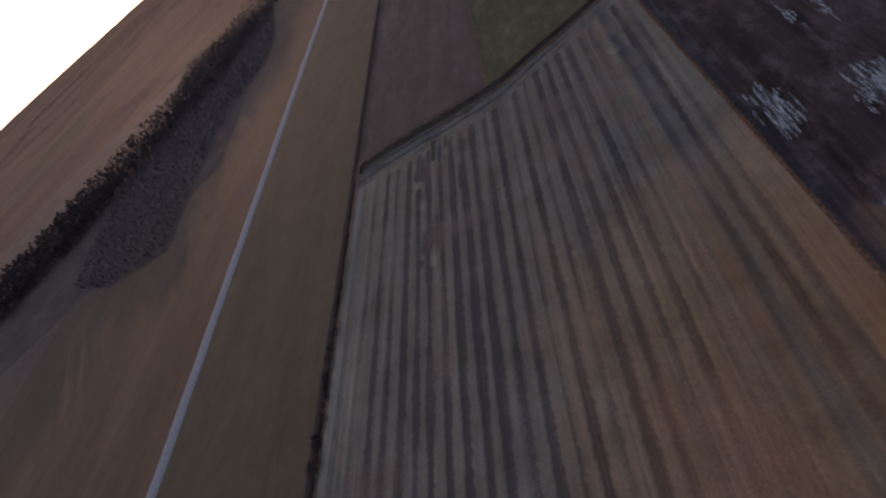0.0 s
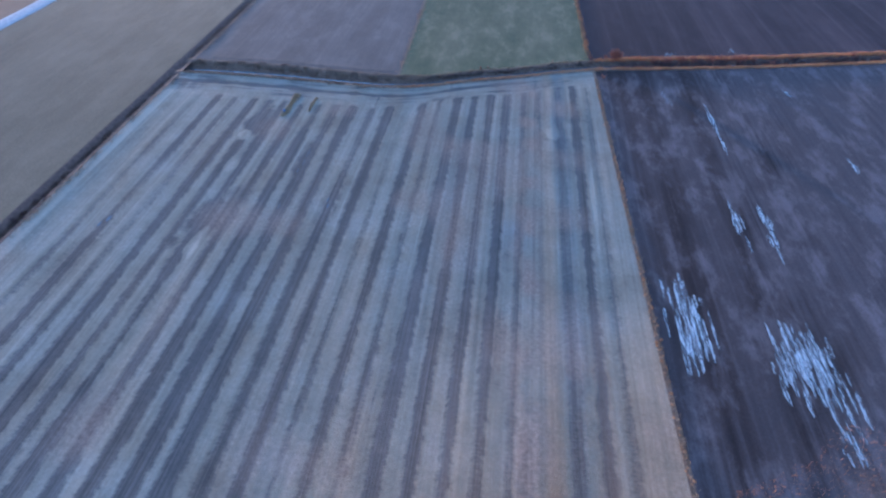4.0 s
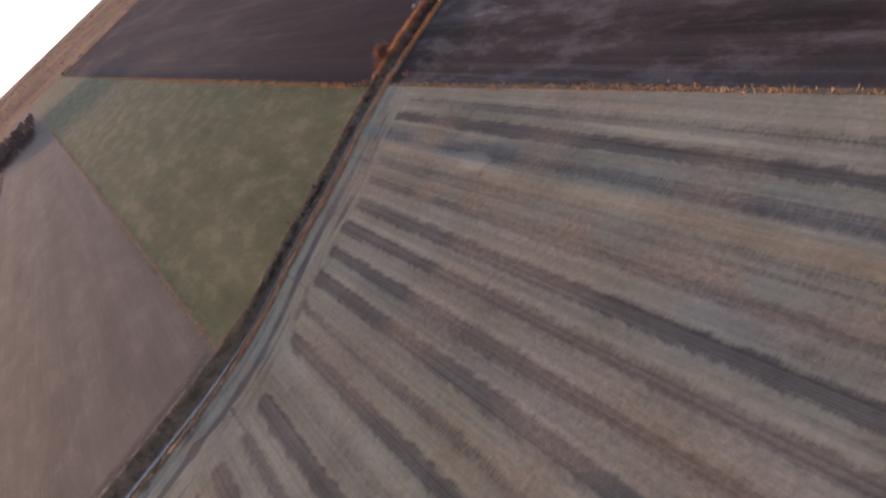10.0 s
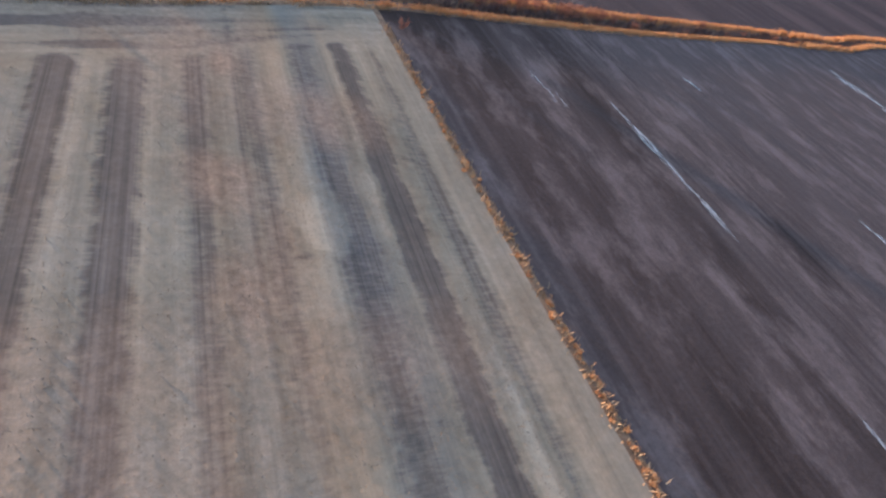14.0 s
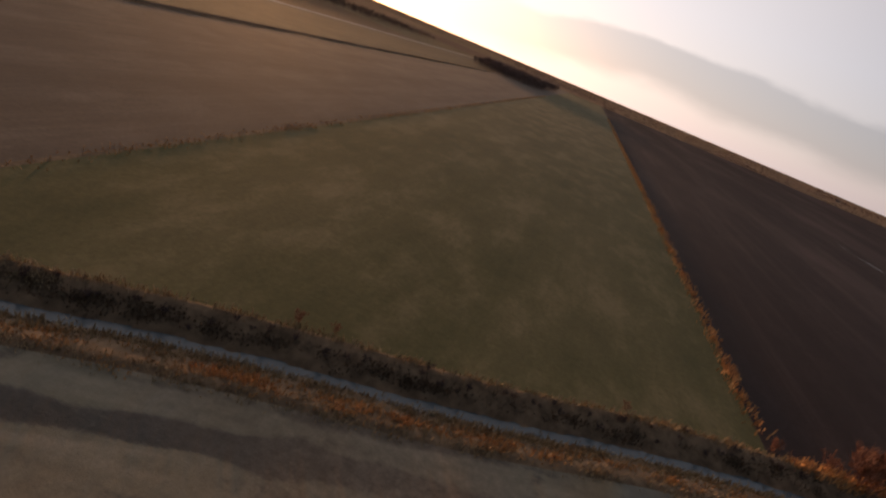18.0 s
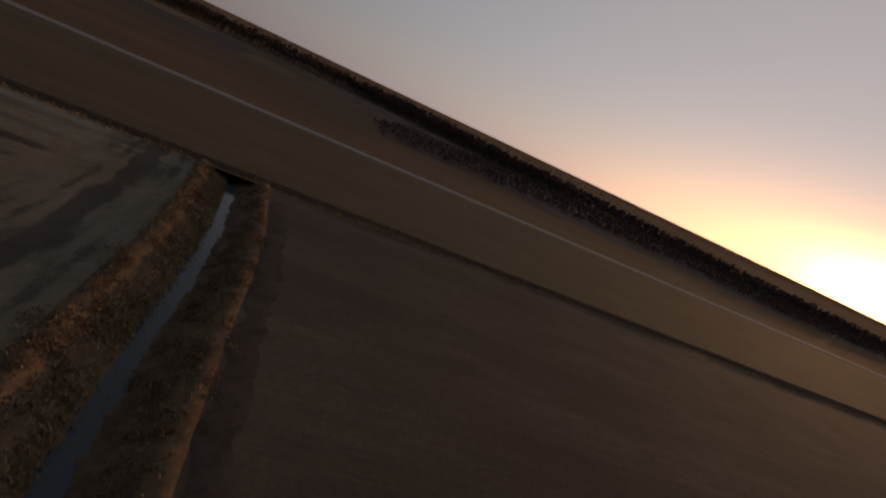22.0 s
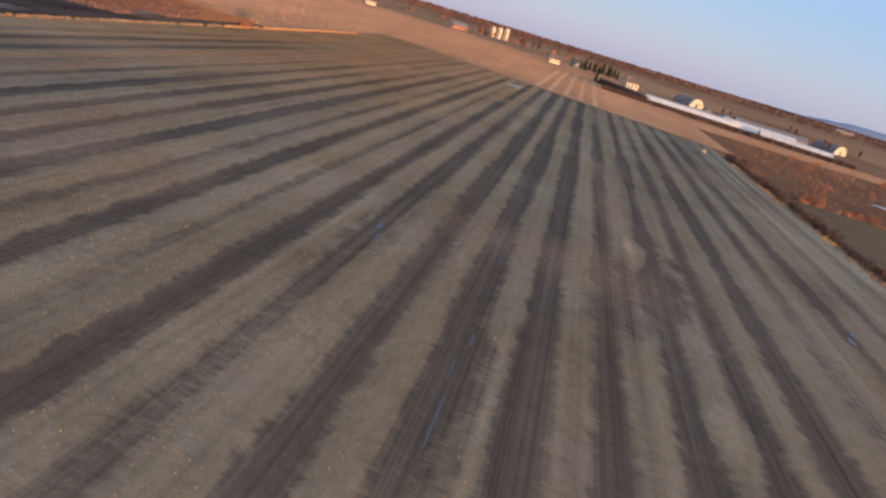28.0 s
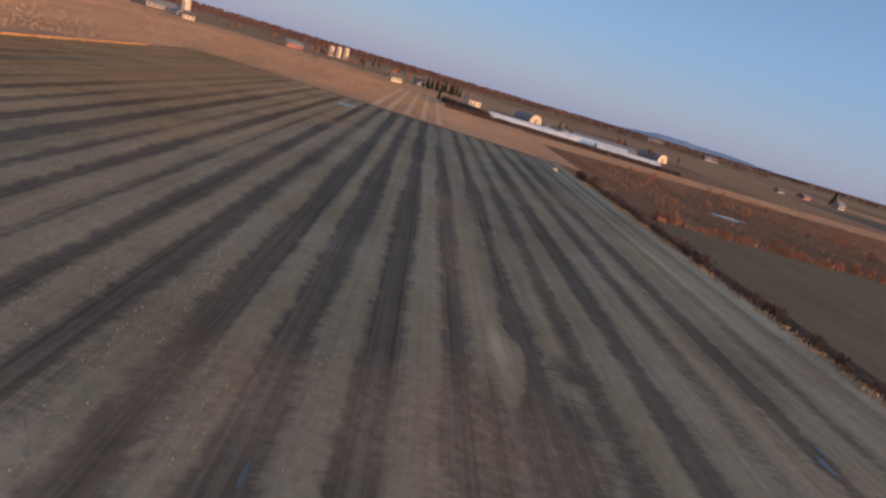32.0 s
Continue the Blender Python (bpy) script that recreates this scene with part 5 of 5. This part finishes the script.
def house(name, x, y, ln, wd, eave, ridge, turn, wall_m, roof_m, label, category="house", windows=3, door=True, chimney=False, group=""):
    """A gabled building with walls, two roof slopes with thickness, windows, a door."""
    root = tagged(new(name), label, category, group)
    root.matrix_world = pose(x, y, 0, 0, 0, turn)
    a, b, eave, ridge = ln * 0.4, wd * 0.4, eave * 0.76, ridge * 0.76
    bm = bmesh.new()
    lo = [bm.verts.new(p) for p in ((-a, -b, -0.2), (a, -b, -0.2), (a, b, -0.2), (-a, b, -0.2))]
    hi = [bm.verts.new(p) for p in ((-a, -b, eave), (a, -b, eave), (a, b, eave), (-a, b, eave))]
    r0, r1 = bm.verts.new((-a, 0, ridge)), bm.verts.new((a, 0, ridge))
    bm.faces.new((lo[0], lo[1], hi[1], hi[0]))
    bm.faces.new((lo[2], lo[3], hi[3], hi[2]))
    bm.faces.new((lo[1], lo[2], hi[2], r1, hi[1]))
    bm.faces.new((lo[3], lo[0], hi[0], r0, hi[3]))
    part("wall", bm, wall_m, root)
    o, t = 0.5, 0.18
    for side in (-1, 1):
        bm = bmesh.new()
        slope = (ridge - eave) / b
        pts = [(-a - o, 0, ridge + 0.02), (a + o, 0, ridge + 0.02), (a + o, side * (b + o), eave - slope * o + 0.02), (-a - o, side * (b + o), eave - slope * o + 0.02)]
        v0 = [bm.verts.new(p) for p in pts]
        v1 = [bm.verts.new((p[0], p[1], p[2] + t)) for p in pts]
        bm.faces.new(v0)
        bm.faces.new(v1[::-1])
        for k in range(4):
            bm.faces.new((v0[k], v0[(k + 1) % 4], v1[(k + 1) % 4], v1[k]))
        bmesh.ops.recalc_face_normals(bm, faces=bm.faces)
        part("roof", bm, roof_m, root)
    for side in (-1, 1):
        for k in range(windows):
            cx = -a + 2 * a * (k + 0.5) / windows
            bm = bmesh.new()
            box(bm, cx - 0.6, cx + 0.6, side * b - 0.04, side * b + 0.04, eave * 0.42, eave * 0.42 + 1.1)
            w = part("window", bm, M_GLASS, root)
            bm = bmesh.new()
            box(bm, cx - 0.7, cx + 0.7, side * (b + 0.05) - 0.05, side * (b + 0.05) + 0.05, eave * 0.42 - 0.1, eave * 0.42)
            part("sill", bm, wall_m, w)
    if door:
        bm = bmesh.new()
        box(bm, a - 0.05, a + 0.05, -0.5 if category == "house" else -1.8, 0.5 if category == "house" else 1.8, 0, 2.1 if category == "house" else min(3.4, 0.9 * eave))
        part("door", bm, M_DOOR, root)
    if chimney:
        bm = bmesh.new()
        box(bm, a * 0.4, a * 0.4 + 0.7, -0.35, 0.35, ridge - 0.8, ridge + 1.1)
        part("chimney", bm, M_BRICK, root)
    return root


def silo(x, y, radius, height, material, label, group=""):
    root = tagged(new("silo"), label, "silo", group)
    root.matrix_world = pose(x, y, 0)
    bm = bmesh.new()
    rings = [(radius, -0.2)]
    for k in range(int(height)):
        rings += [(radius * 1.0, k + 0.1), (radius * 1.015, k + 0.5), (radius * 1.0, k + 0.9)]
    vv = [[bm.verts.new((q * math.cos(2 * math.pi * i / 28), q * math.sin(2 * math.pi * i / 28), h)) for i in range(28)] for q, h in rings]
    for a, b in zip(vv, vv[1:]):
        for i in range(28):
            bm.faces.new((a[i], a[(i + 1) % 28], b[(i + 1) % 28], b[i]))
    part("shaft", bm, material, root)
    bm = bmesh.new()
    vv = [[bm.verts.new((radius * 1.04 * math.cos(e) * math.cos(2 * math.pi * i / 28), radius * 1.04 * math.cos(e) * math.sin(2 * math.pi * i / 28), int(height) - 0.15 + radius * 0.95 * math.sin(e))) for i in range(28)]
          for e in np.linspace(0, 1.5, 7)]
    for a, b in zip(vv, vv[1:]):
        for i in range(28):
            bm.faces.new((a[i], a[(i + 1) % 28], b[(i + 1) % 28], b[i]))
    bm.faces.new(vv[-1])
    part("dome", bm, material if material is M_CREAM else M_TIN, root)
    bm = bmesh.new()
    box(bm, -0.4, 0.4, radius * 0.99, radius + 0.7, 0, height)
    part("chute", bm, M_TIN, root)
    return root


def hoop_house(x, y, ln, wd, h, turn, label, film=None):
    """A round-roofed greenhouse: film skin, end walls, hoops and a door."""
    root = tagged(new("greenhouse"), label, "greenhouse", "greenhouses in the row")
    root.matrix_world = pose(x, y, 0, 0, 0, turn)
    n = 18
    arc = [(-wd / 2 * math.cos(math.pi * k / n), h * math.sin(math.pi * k / n) ** 0.8) for k in range(n + 1)]
    bm = bmesh.new()
    rows = [[bm.verts.new((u, p, q)) for p, q in arc] for u in np.linspace(-ln / 2, ln / 2, 9)]
    for a, b in zip(rows, rows[1:]):
        for k in range(n):
            bm.faces.new((a[k], b[k], b[k + 1], a[k + 1]))
    part("skin", bm, film or M_FILM, root)
    for e in (-1, 1):
        bm = bmesh.new()
        bm.faces.new([bm.verts.new((e * (ln / 2 - 0.05), p, q)) for p, q in arc])
        w = part("end_wall", bm, M_CREAM, root)
        bm = bmesh.new()
        box(bm, e * ln / 2 - 0.06, e * ln / 2 + 0.06, -1.2, 1.2, 0, 2.4)
        part("door", bm, M_DOOR, w)
    for u in np.linspace(-ln / 2, ln / 2, 7):
        bm = bmesh.new()
        vv = [[bm.verts.new((u + s, p * 1.01, q * 1.01 + 0.02)) for p, q in arc] for s in (-0.08, 0.08)]
        for k in range(n):
            bm.faces.new((vv[0][k], vv[1][k], vv[1][k + 1], vv[0][k + 1]))
        part("hoop", bm, M_TIN, root)
    return root


# the row of greenhouses and sheds with a clipped hedge before it
hoop_house(-122.5, -326.8, 41, 9, 3.8, -6, "long low pale greenhouse with rounded roof")
hoop_house(-158, -330, 34, 9, 4.2, -6, "long low pale greenhouse with rounded roof")
hoop_house(-172, -318, 32, 8, 3.2, -8, "low pale greenhouse at the end of the row")
hoop_house(-142, -438, 16, 12, 5.5, 125, "round-ended storage shed lit by the low sun", M_TIN)
hoop_house(-217, -392, 14, 11, 5.0, 125, "round-ended shed lit by the low sun", M_TIN)
house("packing_house", -136, -345, 12, 9, 3.6, 6.4, 84, M_WHITE, M_TIN, "small white packing house among the greenhouses", "shed")
house("packing_house", -146, -347, 12, 9, 3.6, 6.2, 84, M_WHITE, M_TIN, "small white packing house among the greenhouses", "shed")
house("long_shed", -170, -352, 44, 12, 3.6, 6.2, -6, M_WHITE, M_TIN, "long pale tin-roofed shed", "shed", windows=8)
house("farmhouse", -100, -420, 12, 9, 5.0, 8.5, 30, M_CREAM, M_SHINGLE, "cream farmhouse among trees", chimney=True)
house("farmhouse", -404, -462, 11, 8, 4.6, 7.6, 20, M_WHITE, M_TIN, "white two-storey farmhouse alone in the fields", chimney=True)
house("barn", -380, -470, 10, 8, 3.0, 5.0, 20, M_BRICK, M_TIN, "low brick outbuilding beside the white farmhouse", "barn")
house("farmhouse", -346, -452, 7, 6, 2.8, 4.6, 10, M_WHITE, M_SHINGLE, "small white cottage in the fields")
house("barn", -531, -905, 34, 14, 5, 9, 10, M_WHITE, M_TIN, "far white barn with a tin roof", "barn")
house("barn", -560, -1200, 40, 14, 6, 10, 0, M_WHITE, M_TIN, "far white barn with a tin roof", "barn")
# the silo farm
silo(141, -546, 3.4, 12, M_CREAM, "tall cream concrete silo with a domed cap")
house("barn", 164, -560, 34, 13, 5, 9.5, 8, M_WHITE, M_TIN, "white barn with a pale tin roof beside the silo", "barn", windows=6)
house("barn", 138, -540, 16, 10, 4, 7, 80, M_CREAM, M_TIN, "cream barn at the foot of the silo", "barn")
house("farmhouse", 118, -500, 10, 8, 4.5, 7.5, 15, M_CREAM, M_SHINGLE, "small cream farmhouse at the edge of the hay field", chimney=True)
house("farmhouse", 182, -530, 9, 8, 4.0, 7.0, 15, M_WHITE, M_SHINGLE, "small white farmhouse at the edge of the hay field")
house("long_barn", 330, -740, 90, 16, 4, 7.5, 12, M_WHITE, M_TIN, "very long white barn with a pale roof", "barn", windows=12)
for k, dx0 in enumerate((0, 7.4, 14.8)):
    silo(20 + dx0, -640, 2.7, 10 - 0.6 * k, M_CREAM, "cream concrete silo in a group of three", "the three silos")
house("barn", 52, -556, 18, 11, 4.5, 8, 20, M_BRICK, M_TIN, "red brick barn lit by the low sun", "barn", windows=4)
house("farmhouse", -46, -449, 10, 8, 4.5, 8, 25, M_CREAM, M_SHINGLE, "cream farmhouse behind the hay field", chimney=True)
house("farmhouse", -62, -520, 11, 9, 5, 8.5, 25, M_WHITE, M_SHINGLE, "white farmhouse among dark evergreens", chimney=True)
# distant farms to the north-east and west
for k, (x, y, m) in enumerate(((700, 1150, M_WHITE), (738, 1020, M_BRICK), (546, 1367, M_WHITE), (1250, 1430, M_CREAM), (560, 1000, M_BRICK), (-493, -498, M_WHITE), (-600, -420, M_CREAM), (-640, -330, M_WHITE), (-700, -230, M_WHITE))):
    house("farmhouse", x, y, 14, 10, 5, 9, 30 * k, m, M_TIN if k % 2 else M_SHINGLE, "distant farmhouse with outbuildings", group="distant farmhouses")

# ---- single trees, hedges round the farms ----
pine_kinds, bare_kinds = [], []
for k in range(2):
    r = np.random.default_rng(520 + k)
    n = 420
    z = r.random(n) ** 0.8
    a, q = r.random(n) * 6.283, (1 - z) * 1.9 * (0.6 + 0.5 * r.random(n))
    v, f4, f3 = blades(np.stack([q * np.cos(a), q * np.sin(a), 0.8 + 7.2 * z], 1), 0.9 + 0.5 * r.random(n), 1.2, 0.4, r)
    t = prisms(np.array([[0, 0, -0.1]]), np.array([[0, 0, 7.6]]), [0.2], [0.04])
    pine_kinds.append((mesh_of("crown", *join([(v, f4, f3)]), M_PINE), mesh_of("trunk", *t, M_BARK)))
    r = np.random.default_rng(530 + k)
    ps = tree_pieces(np.array([0.0]), np.array([0.0]), np.array([9.0]), np.array([7.0]), r, 160)
    bare_kinds.append((mesh_of("crown", *join(ps[1:]), M_RTWIG if k else M_TWIG), mesh_of("trunk", *ps[0], M_BARK)))


def tree(kind, x, y, s, label, group, turn):
    root = tagged(new("tree"), label, "tree", group)
    root.matrix_world = pose(x, y, 0, 0, 0, turn) @ Matrix.Diagonal((s, s, s, 1))
    for nm, me in zip(("crown", "trunk"), kind):
        ob = new(nm, me)
        ob.parent = root


r = np.random.default_rng(540)
for k in range(12):
    tree(pine_kinds[k % 2], -66 - 2.6 * k + r.normal(), -470 - 40 * r.random(), 0.7 + 0.4 * r.random(), "dark evergreen tree among the farm buildings", "evergreens", r.random() * 360)
for k in range(26):
    tree(bare_kinds[k % 2], -110 + 150 * r.random(), -455 - 90 * r.random(), 0.7 + 0.6 * r.random(), "bare reddish-brown tree by the farms", "farm trees", r.random() * 360)
for k in range(22):
    tree(bare_kinds[k % 2], 60 + 280 * r.random(), -500 - 120 * r.random(), 0.6 + 0.6 * r.random(), "bare reddish-brown tree by the silo farm", "farm trees", r.random() * 360)
for k in range(16):
    tree(bare_kinds[k % 2], -150 - 90 * r.random(), -370 - 50 * r.random(), 0.5 + 0.4 * r.random(), "bare tree behind the greenhouses", "farm trees", r.random() * 360)
tree(pine_kinds[0], -408, -474, 1.3, "dark evergreen behind the white farmhouse", "evergreens", 0)
tree(bare_kinds[0], -390, -452, 1.0, "bare tree beside the white farmhouse", "farm trees", 50)
for k in range(14):
    tree(bare_kinds[k % 2], -440 - 260 * r.random(), -480 + 260 * r.random(), 0.6 + 0.5 * r.random(), "bare tree by the distant farms", "farm trees", r.random() * 360)
tree(pine_kinds[1], -77, -366, 0.6, "small dark evergreen in the field", "evergreens", 10)
n = 9000
t = r.random(n)
hx, hy = -80 - 113 * t, -323 + 21 * t + 1.1 * r.normal(size=n)
grass_stuff("clipped_hedge", np.stack([hx, hy, 0 * t], 1), 1.7, 0.3, M_TWIG, "dark bare hedge before the greenhouses", 551, 0.6, "hedge")
n = 2500
t = r.random(n)
grass_stuff("clipped_hedge", np.stack([-80 - 22 * t + r.normal(size=n), -368 + 46 * t + r.normal(size=n), 0 * t], 1), 2.6, 0.35, M_TWIG, "dark hedge running up to the greenhouses", 552, 0.7, "hedge")
n = 3000
grass_stuff("meadow_scrub", np.stack([-125 - 290 * r.random(n), -160 - 100 * r.random(n), 0 * r.random(n)], 1), 0.9, 0.18, M_RTWIG, "low rust-red scrub in the wet meadow", 553, 0.8, "scrub")
n = 2600
t = r.random(n)
grass_stuff("meadow_scrub", np.stack([-118 - 290 * t, -153.5 - 18 * np.clip(t - 0.35, 0, 1) + 0.9 * r.normal(size=n), 0 * t], 1), 0.9, 0.14, M_RTWIG, "rust-red scrub line along the meadow's edge", 554, 0.8, "scrub")

# standing dry grass that catches the low sun
for k, (x0, x1, y0, y1, n) in enumerate(((-94, 330, -420, -246, 62000), (-94, 620, -520, -420, 24000), (9, 330, -246, -159, 30000), (-420, -96, -300, -263, 9000), (-700, 900, -900, -520, 9000))):
    px, py = r.uniform(x0, x1, n), r.uniform(y0, y1, n)
    grass_stuff("hay_grass", np.stack([px, py, 0 * px], 1), 0.24, 0.11, M_STRAW, "standing dry grass in the hay field", 560 + k, 0.6)

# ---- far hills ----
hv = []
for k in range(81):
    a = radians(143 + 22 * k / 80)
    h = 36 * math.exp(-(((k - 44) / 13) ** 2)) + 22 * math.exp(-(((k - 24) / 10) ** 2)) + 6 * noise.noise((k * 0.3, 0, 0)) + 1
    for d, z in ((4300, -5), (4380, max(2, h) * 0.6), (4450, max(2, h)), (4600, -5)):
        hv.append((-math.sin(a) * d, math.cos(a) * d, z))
tagged(new("far_hills", mesh_of("far_hills", hv, grid_faces(81, 4), M_HILL, True)), "low hills on the horizon with blue haze in their colour", "hills", kind="structure")
